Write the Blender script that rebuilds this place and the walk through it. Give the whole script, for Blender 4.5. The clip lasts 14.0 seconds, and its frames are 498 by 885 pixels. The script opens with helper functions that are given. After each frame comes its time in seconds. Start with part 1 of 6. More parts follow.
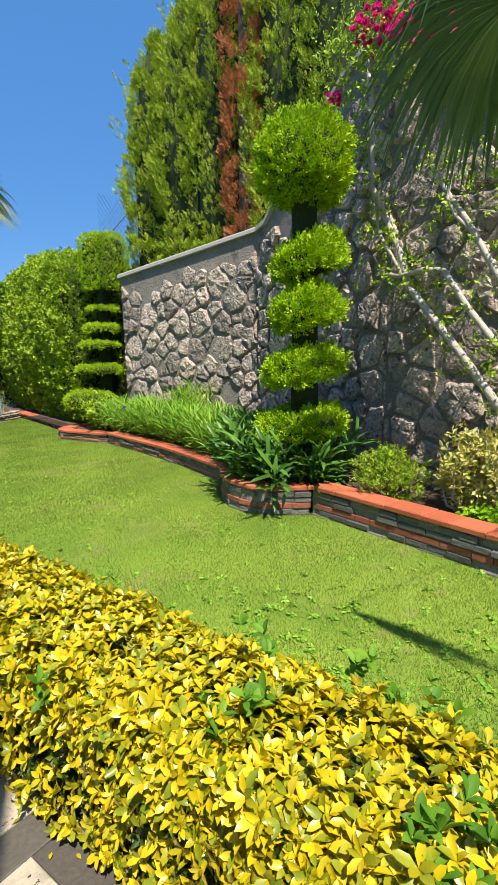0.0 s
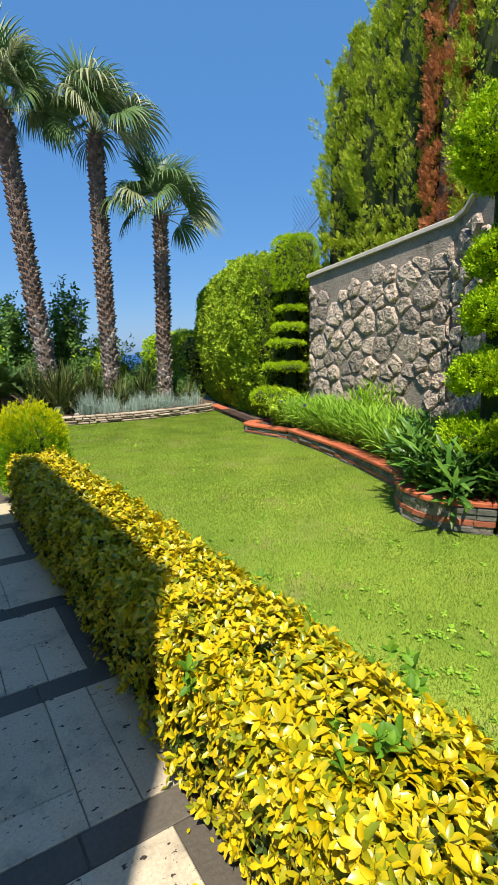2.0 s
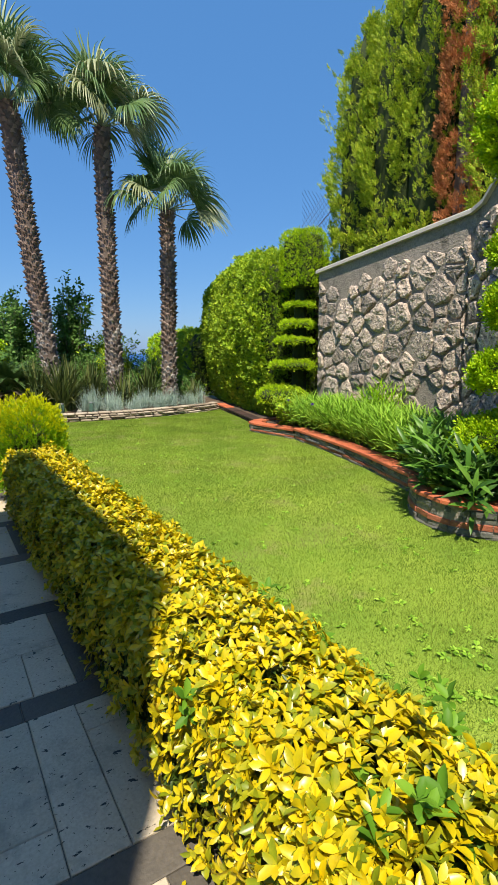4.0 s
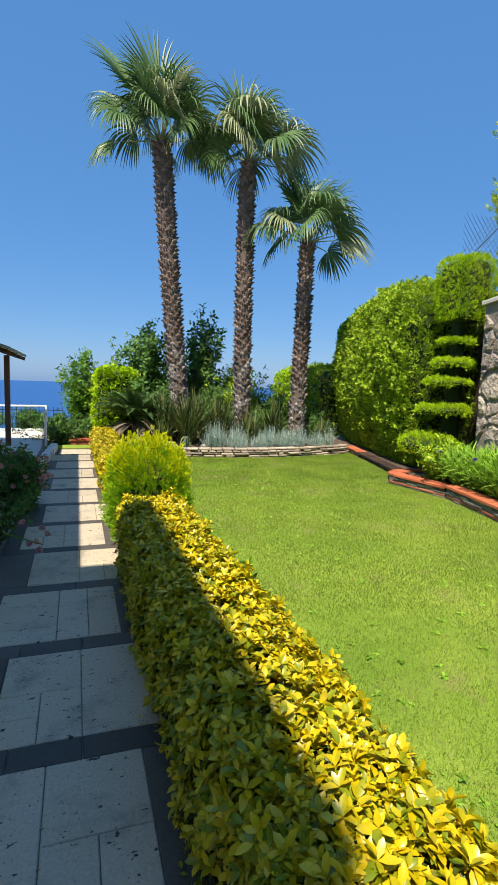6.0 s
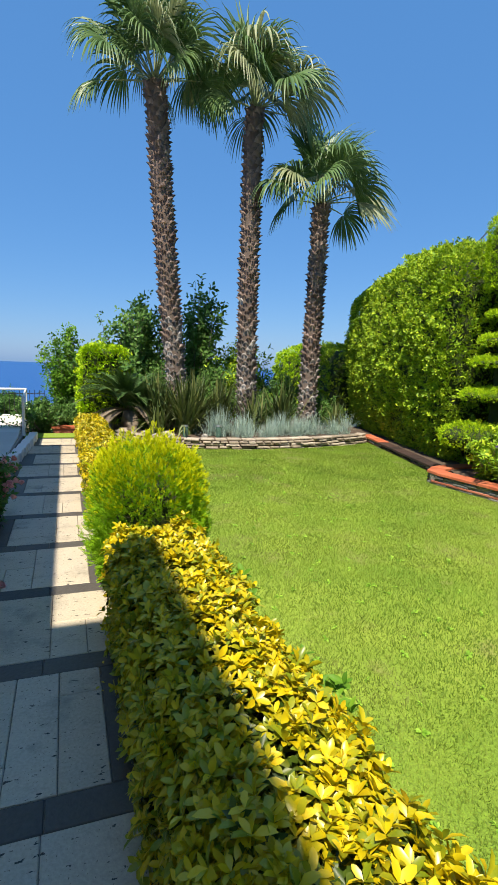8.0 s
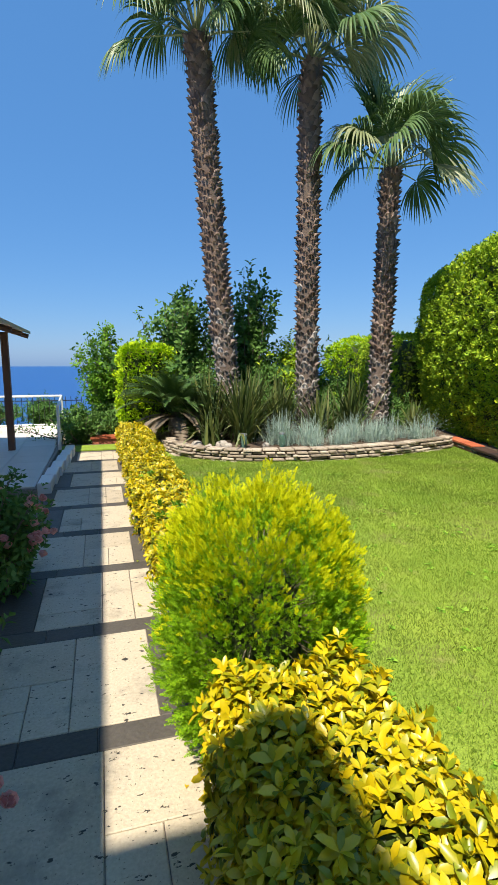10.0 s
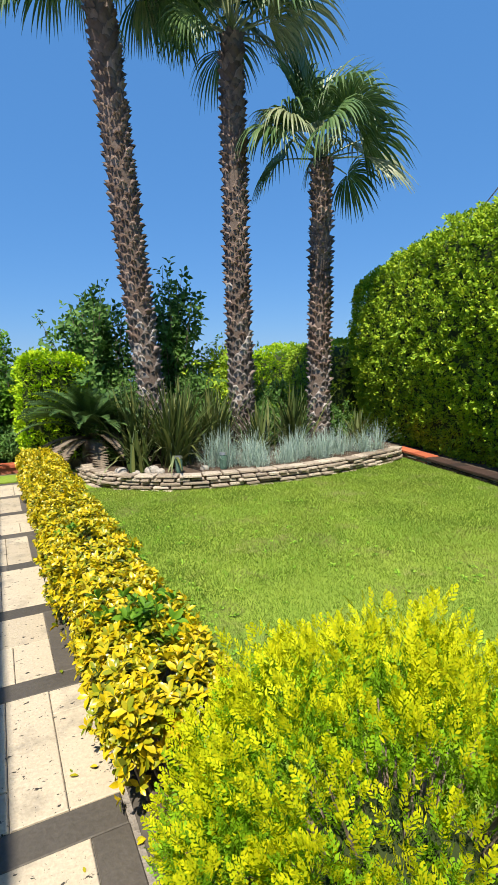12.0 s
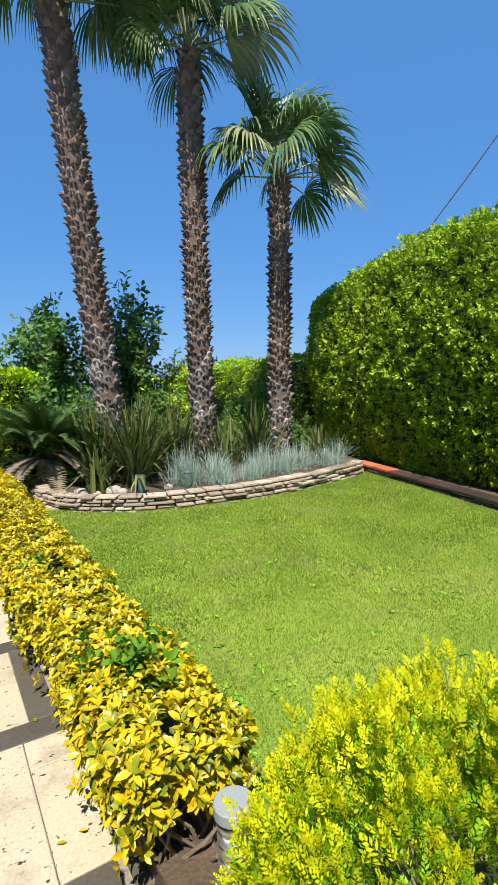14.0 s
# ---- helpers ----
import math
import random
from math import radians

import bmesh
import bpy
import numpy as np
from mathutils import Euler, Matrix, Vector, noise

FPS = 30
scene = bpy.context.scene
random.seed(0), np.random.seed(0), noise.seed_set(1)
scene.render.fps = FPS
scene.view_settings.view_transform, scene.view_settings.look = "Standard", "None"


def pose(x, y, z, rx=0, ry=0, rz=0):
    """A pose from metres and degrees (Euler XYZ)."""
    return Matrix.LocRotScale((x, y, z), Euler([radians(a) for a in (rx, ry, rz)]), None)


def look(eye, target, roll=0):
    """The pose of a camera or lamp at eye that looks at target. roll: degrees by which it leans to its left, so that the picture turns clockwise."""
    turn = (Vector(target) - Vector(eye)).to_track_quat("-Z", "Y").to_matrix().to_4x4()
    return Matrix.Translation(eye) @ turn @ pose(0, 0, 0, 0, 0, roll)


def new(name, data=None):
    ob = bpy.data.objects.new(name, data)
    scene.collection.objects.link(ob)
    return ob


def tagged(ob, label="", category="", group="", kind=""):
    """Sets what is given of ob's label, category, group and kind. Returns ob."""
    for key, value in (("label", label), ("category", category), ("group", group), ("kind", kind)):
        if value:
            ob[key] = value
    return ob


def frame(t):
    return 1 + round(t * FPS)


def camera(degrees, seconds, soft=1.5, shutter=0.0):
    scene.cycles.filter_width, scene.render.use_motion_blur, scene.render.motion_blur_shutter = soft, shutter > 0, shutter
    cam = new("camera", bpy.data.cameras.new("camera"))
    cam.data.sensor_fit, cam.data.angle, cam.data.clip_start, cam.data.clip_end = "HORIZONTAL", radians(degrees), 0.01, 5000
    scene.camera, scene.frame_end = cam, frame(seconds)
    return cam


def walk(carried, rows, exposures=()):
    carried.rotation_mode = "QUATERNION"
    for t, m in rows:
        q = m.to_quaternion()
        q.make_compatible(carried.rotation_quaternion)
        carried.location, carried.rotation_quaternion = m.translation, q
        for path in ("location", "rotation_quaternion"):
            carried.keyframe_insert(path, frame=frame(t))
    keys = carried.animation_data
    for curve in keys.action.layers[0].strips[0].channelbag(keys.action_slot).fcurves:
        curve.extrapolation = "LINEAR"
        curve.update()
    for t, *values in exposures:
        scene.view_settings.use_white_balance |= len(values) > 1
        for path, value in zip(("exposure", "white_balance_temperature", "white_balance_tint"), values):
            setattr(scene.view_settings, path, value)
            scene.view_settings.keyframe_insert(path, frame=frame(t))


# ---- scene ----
cam = camera(52.2, 14.0, soft=0.7)
PATH = [
    (0, (0.606, 0.35, 1.631), (2.181, 1.529, 1.278), -1.1),
    (0.5, (0.716, 0.324, 1.659), (2.054, 1.762, 1.284), -0.8),
    (1, (0.751, 0.287, 1.661), (1.906, 1.875, 1.285), -0.8),
    (1.5, (0.703, 0.317, 1.664), (1.774, 1.967, 1.301), -1.3),
    (2, (0.71, 0.317, 1.68), (1.765, 1.978, 1.325), -1.1),
    (2.2, (0.755, 0.302, 1.691), (1.822, 1.957, 1.339), -0.9),
    (4.3, (0.844, 0.651, 1.607), (1.869, 2.332, 1.254), -0.2),
    (4.5, (0.87, 0.752, 1.618), (1.827, 2.474, 1.275), -0.1),
    (5, (0.982, 1.041, 1.604), (1.761, 2.86, 1.312), 0.7),
    (5.5, (1.022, 1.297, 1.641), (1.654, 3.182, 1.418), 1.2),
    (6, (1.026, 1.563, 1.645), (1.666, 3.445, 1.423), 1.8),
    (6.5, (1.156, 1.838, 1.629), (1.818, 3.706, 1.364), 2.1),
    (7, (1.225, 2.157, 1.649), (1.92, 4.01, 1.361), 2.2),
    (7.5, (1.18, 2.567, 1.664), (1.893, 4.413, 1.374), 2.2),
    (8, (1.148, 3.017, 1.621), (1.823, 4.877, 1.33), 2.0),
    (8.5, (1.072, 3.475, 1.593), (1.617, 5.376, 1.294), 1.2),
    (8.7, (1.019, 3.652, 1.612), (1.496, 5.57, 1.307), 0.9),
    (10.8, (1.134, 5.221, 1.589), (1.831, 7.073, 1.295), -0.9),
    (11, (1.109, 5.391, 1.56), (1.867, 7.219, 1.272), -0.7),
    (11.5, (1.078, 5.712, 1.559), (1.909, 7.509, 1.276), -1.1),
    (12, (1.123, 5.921, 1.584), (1.999, 7.699, 1.317), -1.4),
    (12.5, (1.097, 6.133, 1.578), (2.055, 7.873, 1.345), -1.9),
    (13, (1.062, 6.199, 1.585), (2.075, 7.91, 1.366), -2.0),
    (13.5, (1.049, 6.16, 1.584), (2.072, 7.865, 1.367), -2.1),
    (14, (1.011, 6.104, 1.626), (2.057, 7.794, 1.406), -1.6),
]

walk(cam, [(t, look(eye, target, roll)) for t, eye, target, roll in PATH], [(0.0, 0.66, 7000, 10), (1.0, 0.64, 7350, 10), (5.0, 0.62, 7450, 10), (8.5, 0.67, 7400, 10), (11.0, 0.66, 7350, 10), (12.5, 0.63, 7100, 10), (14.0, 0.67, 7100, 10)])

# ---- world and sun ----
SUN = Vector((-0.353, -0.515, 1.0)).normalized()
world = bpy.data.worlds.new("sky")
scene.world = world
world.use_nodes = True
wn = world.node_tree.nodes
sky = wn.new("ShaderNodeTexSky")
sky.sky_type, sky.sun_disc = "NISHITA", False
sky.sun_elevation = math.asin(SUN.z)
sky.sun_rotation = math.atan2(SUN.x, SUN.y)
sky.altitude, sky.air_density, sky.dust_density, sky.ozone_density = 900, 1.0, 1.6, 5.0
wn["Background"].inputs["Strength"].default_value = 0.118
hue = wn.new("ShaderNodeHueSaturation")
hue.inputs["Saturation"].default_value = 1.2
world.node_tree.links.new(sky.outputs[0], hue.inputs["Color"])
haze = wn.new("ShaderNodeMix")
haze.data_type = "RGBA"
haze.inputs[0].default_value = 0.66
haze.inputs[7].default_value = (0.48, 1.74, 4.5, 1)
world.node_tree.links.new(hue.outputs[0], haze.inputs[6])
world.node_tree.links.new(haze.outputs[2], wn["Background"].inputs["Color"])
sun_data = bpy.data.lights.new("sun", "SUN")
sun_data.energy, sun_data.angle, sun_data.color = 4.55, radians(0.53), (1.0, 0.95, 0.87)
sun = new("sun", sun_data)
sun.matrix_world = look(SUN * 60, (0, 0, 0))


# ---- materials ----
def ramp_node(nt, cols):
    r = nt.nodes.new("ShaderNodeValToRGB")
    el = r.color_ramp.elements
    while len(el) < len(cols):
        el.new(0.5)
    for k, c in enumerate(cols):
        el[k].position = k / (len(cols) - 1)
        el[k].color = (*c, 1)
    return r


def material(name, cols, scale=6.0, rough=0.7, bump=0.3, bump_scale=40.0, rnd="", share=0.5, leaf=0.0, metal=0.0,
             spec=0.4, fine=0.0, deep=0.01, stretch=(1, 1, 1), stain=None, stain_scale=2.0, stain_at=(0.58, 0.7)):
    """cols: colours along the variation; rnd: 'island' or 'object' adds a random step per piece; leaf: share of light let through."""
    m = bpy.data.materials.new(name)
    m.use_nodes = True
    nt = m.node_tree
    b = nt.nodes["Principled BSDF"]
    b.inputs["Roughness"].default_value, b.inputs["Metallic"].default_value = rough, metal
    b.inputs["Specular IOR Level"].default_value = spec
    co = nt.nodes.new("ShaderNodeTexCoord")
    mp = nt.nodes.new("ShaderNodeMapping")
    mp.inputs["Scale"].default_value = stretch
    nt.links.new(co.outputs["Object"], mp.inputs["Vector"])
    n1 = nt.nodes.new("ShaderNodeTexNoise")
    n1.inputs["Scale"].default_value, n1.inputs["Detail"].default_value, n1.inputs["Roughness"].default_value = scale, 6, 0.65
    nt.links.new(mp.outputs[0], n1.inputs["Vector"])
    fac = n1.outputs["Fac"]
    if rnd:
        src = nt.nodes.new("ShaderNodeNewGeometry" if rnd == "island" else "ShaderNodeObjectInfo")
        mix = nt.nodes.new("ShaderNodeMix")
        mix.inputs[0].default_value = share
        nt.links.new(fac, mix.inputs[2])
        nt.links.new(src.outputs["Random Per Island" if rnd == "island" else "Random"], mix.inputs[3])
        fac = mix.outputs[0]
    r = ramp_node(nt, cols)
    nt.links.new(fac, r.inputs[0])
    col = r.outputs[0]
    n2 = nt.nodes.new("ShaderNodeTexNoise")
    n2.inputs["Scale"].default_value, n2.inputs["Detail"].default_value = bump_scale, 5
    nt.links.new(mp.outputs[0], n2.inputs["Vector"])
    if fine:
        mf = nt.nodes.new("ShaderNodeMix")
        mf.data_type, mf.blend_type = "RGBA", "OVERLAY"
        mf.inputs[0].default_value = fine
        nt.links.new(col, mf.inputs[6])
        nt.links.new(n2.outputs["Fac"], mf.inputs[7])
        col = mf.outputs[2]
    if stain:
        n3 = nt.nodes.new("ShaderNodeTexNoise")
        n3.inputs["Scale"].default_value, n3.inputs["Detail"].default_value, n3.inputs["Roughness"].default_value = stain_scale, 8, 0.7
        nt.links.new(co.outputs["Object"], n3.inputs["Vector"])
        rs = nt.nodes.new("ShaderNodeMapRange")
        rs.inputs[1].default_value, rs.inputs[2].default_value = stain_at
        nt.links.new(n3.outputs["Fac"], rs.inputs[0])
        ms = nt.nodes.new("ShaderNodeMix")
        ms.data_type = "RGBA"
        nt.links.new(rs.outputs[0], ms.inputs[0])
        nt.links.new(col, ms.inputs[6])
        ms.inputs[7].default_value = (*stain, 1)
        col = ms.outputs[2]
    nt.links.new(col, b.inputs["Base Color"])
    if bump:
        bp = nt.nodes.new("ShaderNodeBump")
        bp.inputs["Strength"].default_value, bp.inputs["Distance"].default_value = bump, deep
        nt.links.new(n2.outputs["Fac"], bp.inputs["Height"])
        nt.links.new(bp.outputs[0], b.inputs["Normal"])
    if leaf:
        tr = nt.nodes.new("ShaderNodeBsdfTranslucent")
        nt.links.new(col, tr.inputs["Color"])
        mx = nt.nodes.new("ShaderNodeMixShader")
        mx.inputs[0].default_value = leaf
        out = nt.nodes["Material Output"]
        nt.links.new(b.outputs[0], mx.inputs[1])
        nt.links.new(tr.outputs[0], mx.inputs[2])
        nt.links.new(mx.outputs[0], out.inputs["Surface"])
    return m


M = {
    "slate_band": material("slate_band", [(0.05, 0.045, 0.038), (0.095, 0.085, 0.072), (0.15, 0.135, 0.115)], 4, 0.6, 0.4, 50, "object", 0.5, fine=0.3),
    "lawn": material("lawn", [(0.075, 0.16, 0.016), (0.15, 0.265, 0.024), (0.27, 0.37, 0.045), (0.40, 0.40, 0.10)], 0.9, 0.9, 0.9, 120, fine=0.7,
                     stain=(0.30, 0.25, 0.11), stain_scale=1.9, stain_at=(0.58, 0.75)),
    "grass": material("grass", [(0.055, 0.122, 0.015), (0.135, 0.242, 0.03), (0.26, 0.35, 0.058), (0.46, 0.43, 0.145)], 0.7, 0.55, 0, 1.7, rnd="island", share=0.28, leaf=0.3, spec=0.15, fine=0.6, stain=(0.36, 0.34, 0.15), stain_scale=1.5, stain_at=(0.54, 0.72)),
    "soil": material("soil", [(0.05, 0.035, 0.025), (0.10, 0.07, 0.05), (0.15, 0.11, 0.08)], 9, 0.95, 1.0, 60, fine=0.4),
    "land": material("land", [(0.06, 0.07, 0.03), (0.13, 0.12, 0.07), (0.2, 0.17, 0.11)], 0.3, 0.95, 0.6, 6),
    "stone": material("stone", [(0.14, 0.126, 0.113), (0.29, 0.25, 0.22), (0.44, 0.37, 0.315), (0.56, 0.46, 0.385), (0.52, 0.355, 0.275)], 5, 0.9, 1.0, 26, "object", 0.62, fine=0.8, deep=0.04,
                      stain=(0.08, 0.072, 0.065), stain_scale=12, stain_at=(0.53, 0.66)),
    "mortar": material("mortar", [(0.16, 0.145, 0.125), (0.26, 0.235, 0.205), (0.36, 0.325, 0.285)], 3, 0.95, 0.9, 40, fine=0.5, deep=0.02,
                       stain=(0.085, 0.077, 0.068), stain_scale=4, stain_at=(0.55, 0.72)),
    "concrete": material("concrete", [(0.36, 0.34, 0.31), (0.48, 0.46, 0.42), (0.56, 0.54, 0.50)], 5, 0.85, 0.5, 60, fine=0.3,
                         stain=(0.2, 0.18, 0.16), stain_scale=6, stain_at=(0.6, 0.8)),
    "terracotta": material("terracotta", [(0.36, 0.085, 0.04), (0.50, 0.13, 0.06), (0.58, 0.20, 0.10)], 6, 0.7, 0.4, 70, "object", 0.5, fine=0.25,
                           stain=(0.3, 0.2, 0.15), stain_scale=7, stain_at=(0.62, 0.8)),
    "brick": material("brick", [(0.26, 0.075, 0.045), (0.38, 0.12, 0.07), (0.45, 0.19, 0.12)], 8, 0.85, 0.6, 60, "object", 0.6, fine=0.35),
    "slate": material("slate", [(0.065, 0.067, 0.062), (0.13, 0.132, 0.12), (0.26, 0.255, 0.23)], 9, 0.8, 0.8, 50, "object", 0.6, fine=0.4),
    "ledge": material("ledge", [(0.19, 0.15, 0.115), (0.40, 0.335, 0.265), (0.64, 0.565, 0.465)], 9, 0.9, 0.9, 50, "object", 0.6, fine=0.6, stain=(0.11, 0.095, 0.075), stain_scale=14, stain_at=(0.55, 0.68)),
    # edging brick with the tall hedge's shade put into its colour
    "shaded_brick": material("shaded_brick", [(0.018, 0.012, 0.009), (0.04, 0.024, 0.018), (0.075, 0.038, 0.026)], 8, 0.95, 0.8, 50, "object", 0.6, fine=0.5),
    "gold_leaf": material("gold_leaf", [(0.05, 0.14, 0.010), (0.22, 0.27, 0.014), (0.55, 0.45, 0.014), (0.70, 0.515, 0.014), (0.80, 0.68, 0.13)], 26, 0.34, 0, rnd="island", share=0.6, leaf=0.16, spec=0.5),
    # older green leaves, darkened further to paint shade inside the hedge
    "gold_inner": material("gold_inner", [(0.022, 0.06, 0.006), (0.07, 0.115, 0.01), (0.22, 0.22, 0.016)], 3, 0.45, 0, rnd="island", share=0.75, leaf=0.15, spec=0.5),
    "cream_leaf": material("cream_leaf", [(0.20, 0.28, 0.04), (0.58, 0.55, 0.13), (0.82, 0.72, 0.32)], 20, 0.5, 0, rnd="island", share=0.6, leaf=0.25, spec=0.3),
    "green_leaf": material("green_leaf", [(0.055, 0.15, 0.014), (0.11, 0.27, 0.022), (0.24, 0.44, 0.04)], 3, 0.5, 0, rnd="island", share=0.7, leaf=0.28, spec=0.2),
    "hedge_leaf": material("hedge_leaf", [(0.105, 0.216, 0.018), (0.263, 0.434, 0.03), (0.632, 0.709, 0.045)], 2.5, 0.5, 0, rnd="island", share=0.65, leaf=0.17, spec=0.2),
    "clip_leaf": material("clip_leaf", [(0.10, 0.26, 0.012), (0.34, 0.56, 0.016), (0.68, 0.79, 0.03)], 3, 0.55, 0, rnd="island", share=0.7, leaf=0.17, spec=0.2),
    "thuja_leaf": material("thuja_leaf", [(0.06, 0.20, 0.012), (0.22, 0.44, 0.018), (0.44, 0.64, 0.028)], 4, 0.6, 0, rnd="island", share=0.5, leaf=0.2, spec=0.15),
    "thuja_tip": material("thuja_tip", [(0.34, 0.46, 0.013), (0.58, 0.62, 0.016), (0.80, 0.73, 0.022)], 4, 0.65, 0, rnd="island", share=0.55, leaf=0.2, spec=0.12),
    "cypress_leaf": material("cypress_leaf", [(0.10, 0.22, 0.02), (0.31, 0.45, 0.03), (0.74, 0.72, 0.08)], 1.3, 0.6, 0, rnd="island", share=0.6, leaf=0.17, spec=0.2),
    "oleander_leaf": material("oleander_leaf", [(0.035, 0.10, 0.015), (0.07, 0.19, 0.025), (0.16, 0.32, 0.05)], 3, 0.36, 0, rnd="island", share=0.7, leaf=0.14, spec=0.28),
    "cycad_leaf": material("cycad_leaf", [(0.03, 0.075, 0.02), (0.07, 0.14, 0.04), (0.14, 0.22, 0.065)], 3, 0.4, 0, rnd="island", share=0.7, leaf=0.1, spec=0.5),
    "dead_leaf": material("dead_leaf", [(0.28, 0.09, 0.03), (0.52, 0.20, 0.075), (0.68, 0.32, 0.14)], 2, 0.8, 0, rnd="island", share=0.6, leaf=0.2, spec=0.2),
    "shrub_leaf": material("shrub_leaf", [(0.042, 0.11, 0.027), (0.099, 0.221, 0.048), (0.198, 0.347, 0.081)], 2, 0.5, 0, rnd="island", share=0.6, leaf=0.3, spec=0.2),
    # near-black green: deep shade inside foliage, put into the colour
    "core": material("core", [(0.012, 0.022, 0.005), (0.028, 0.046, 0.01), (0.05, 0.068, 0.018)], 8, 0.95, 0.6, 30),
    "twig": material("twig", [(0.10, 0.075, 0.05), (0.2, 0.16, 0.12), (0.3, 0.26, 0.2)], 12, 0.9, 0.5, 60),
    "pale_twig": material("pale_twig", [(0.3, 0.26, 0.22), (0.5, 0.45, 0.4), (0.62, 0.58, 0.52)], 9, 0.85, 0.6, 60),
    "bark": material("bark", [(0.06, 0.043, 0.035), (0.135, 0.102, 0.085), (0.24, 0.195, 0.165)], 6, 0.9, 0.8, 50, fine=0.3),
    "boot": material("boot", [(0.065, 0.043, 0.034), (0.14, 0.096, 0.077), (0.24, 0.175, 0.145), (0.40, 0.32, 0.285)], 5, 0.85, 0.6, 50, rnd="island", share=0.6),
    "boot_grey": material("boot_grey", [(0.05, 0.04, 0.036), (0.11, 0.093, 0.085), (0.25, 0.225, 0.21), (0.55, 0.52, 0.50)], 9, 0.85, 0.7, 50, rnd="island", share=0.65),
    "frond": material("frond", [(0.045, 0.10, 0.032), (0.10, 0.19, 0.06), (0.22, 0.32, 0.12)], 2, 0.42, 0, rnd="island", share=0.5, leaf=0.22, spec=0.4),
    "old_frond": material("old_frond", [(0.13, 0.17, 0.07), (0.26, 0.31, 0.15), (0.48, 0.50, 0.30)], 2, 0.42, 0, rnd="island", share=0.5, leaf=0.22, spec=0.5),
    "fescue": material("fescue", [(0.208, 0.312, 0.26), (0.364, 0.494, 0.442), (0.572, 0.676, 0.572)], 2, 0.6, 0, rnd="island", share=0.7, leaf=0.25),
    "iris_leaf": material("iris_leaf", [(0.10, 0.24, 0.02), (0.22, 0.43, 0.04), (0.42, 0.63, 0.09)], 2, 0.55, 0, rnd="island", share=0.7, leaf=0.22, spec=0.2),
    "flax_leaf": material("flax_leaf", [(0.028, 0.055, 0.016), (0.075, 0.115, 0.03), (0.20, 0.21, 0.065)], 2, 0.5, 0, rnd="island", share=0.7, leaf=0.15, spec=0.3),
    "magenta": material("magenta", [(0.65, 0.01, 0.18), (0.88, 0.02, 0.32), (0.94, 0.10, 0.50)], 4, 0.6, 0, rnd="island", share=0.7, leaf=0.4),
    "rose": material("rose", [(0.65, 0.23, 0.22), (0.84, 0.42, 0.38), (0.9, 0.6, 0.56)], 4, 0.6, 0, rnd="island", share=0.7, leaf=0.35),
    "violet": material("violet", [(0.12, 0.08, 0.4), (0.22, 0.16, 0.6)], 4, 0.6, 0, leaf=0.3),
    # warm and light so the unseen house wall bounces light onto the path
    "plaster": material("plaster", [(0.74, 0.67, 0.55), (0.80, 0.74, 0.63), (0.84, 0.78, 0.68)], 1.2, 0.9, 0.3, 80, fine=0.15),
    "white_paint": material("white_paint", [(0.66, 0.66, 0.64), (0.76, 0.76, 0.74)], 3, 0.5, 0.15, 60),
    "terrace": material("terrace", [(0.50, 0.46, 0.40), (0.60, 0.56, 0.50), (0.66, 0.62, 0.56)], 2, 0.6, 0.3, 40, "object", 0.4, fine=0.2),
    "brown_wood": material("brown_wood", [(0.10, 0.04, 0.025), (0.17, 0.075, 0.045), (0.22, 0.11, 0.07)], 5, 0.6, 0.4, 40, stretch=(8, 8, 1)),
    "reed": material("reed", [(0.34, 0.27, 0.18), (0.48, 0.40, 0.29), (0.58, 0.5, 0.38)], 6, 0.85, 0.6, 40, stretch=(6, 1, 1)),
    "steel": material("steel", [(0.5, 0.51, 0.52), (0.62, 0.63, 0.64)], 8, 0.32, 0.05, 60, metal=0.9),
    "grey_cap": material("grey_cap", [(0.24, 0.28, 0.30), (0.32, 0.36, 0.38)], 8, 0.45, 0.05, 60),
    "green_glass": material("green_glass", [(0.05, 0.13, 0.10), (0.12, 0.22, 0.18)], 20, 0.2, 0.3, 40, spec=0.7),
    "black_wire": material("black_wire", [(0.012, 0.012, 0.013), (0.03, 0.03, 0.03)], 8, 0.6, 0),
    "pebble": material("pebble", [(0.42, 0.41, 0.39), (0.62, 0.61, 0.58), (0.76, 0.75, 0.72)], 8, 0.7, 0.3, 50, rnd="island", share=0.7),
    "tuff": material("tuff", [(0.22, 0.2, 0.18), (0.4, 0.37, 0.33), (0.55, 0.52, 0.47)], 12, 0.95, 1.0, 50, fine=0.4),
}


def sea_material():
    m = bpy.data.materials.new("sea")
    m.use_nodes = True
    nt = m.node_tree
    b = nt.nodes["Principled BSDF"]
    b.inputs["Base Color"].default_value = (0.008, 0.075, 0.26, 1)
    b.inputs["Roughness"].default_value, b.inputs["IOR"].default_value = 0.35, 1.33
    n = nt.nodes.new("ShaderNodeTexNoise")
    n.inputs["Scale"].default_value, n.inputs["Detail"].default_value = 0.35, 6
    co = nt.nodes.new("ShaderNodeTexCoord")
    bp = nt.nodes.new("ShaderNodeBump")
    bp.inputs["Strength"].default_value, bp.inputs["Distance"].default_value = 0.7, 0.4
    nt.links.new(co.outputs["Object"], n.inputs["Vector"])
    nt.links.new(n.outputs["Fac"], bp.inputs["Height"])
    nt.links.new(bp.outputs[0], b.inputs["Normal"])
    return m


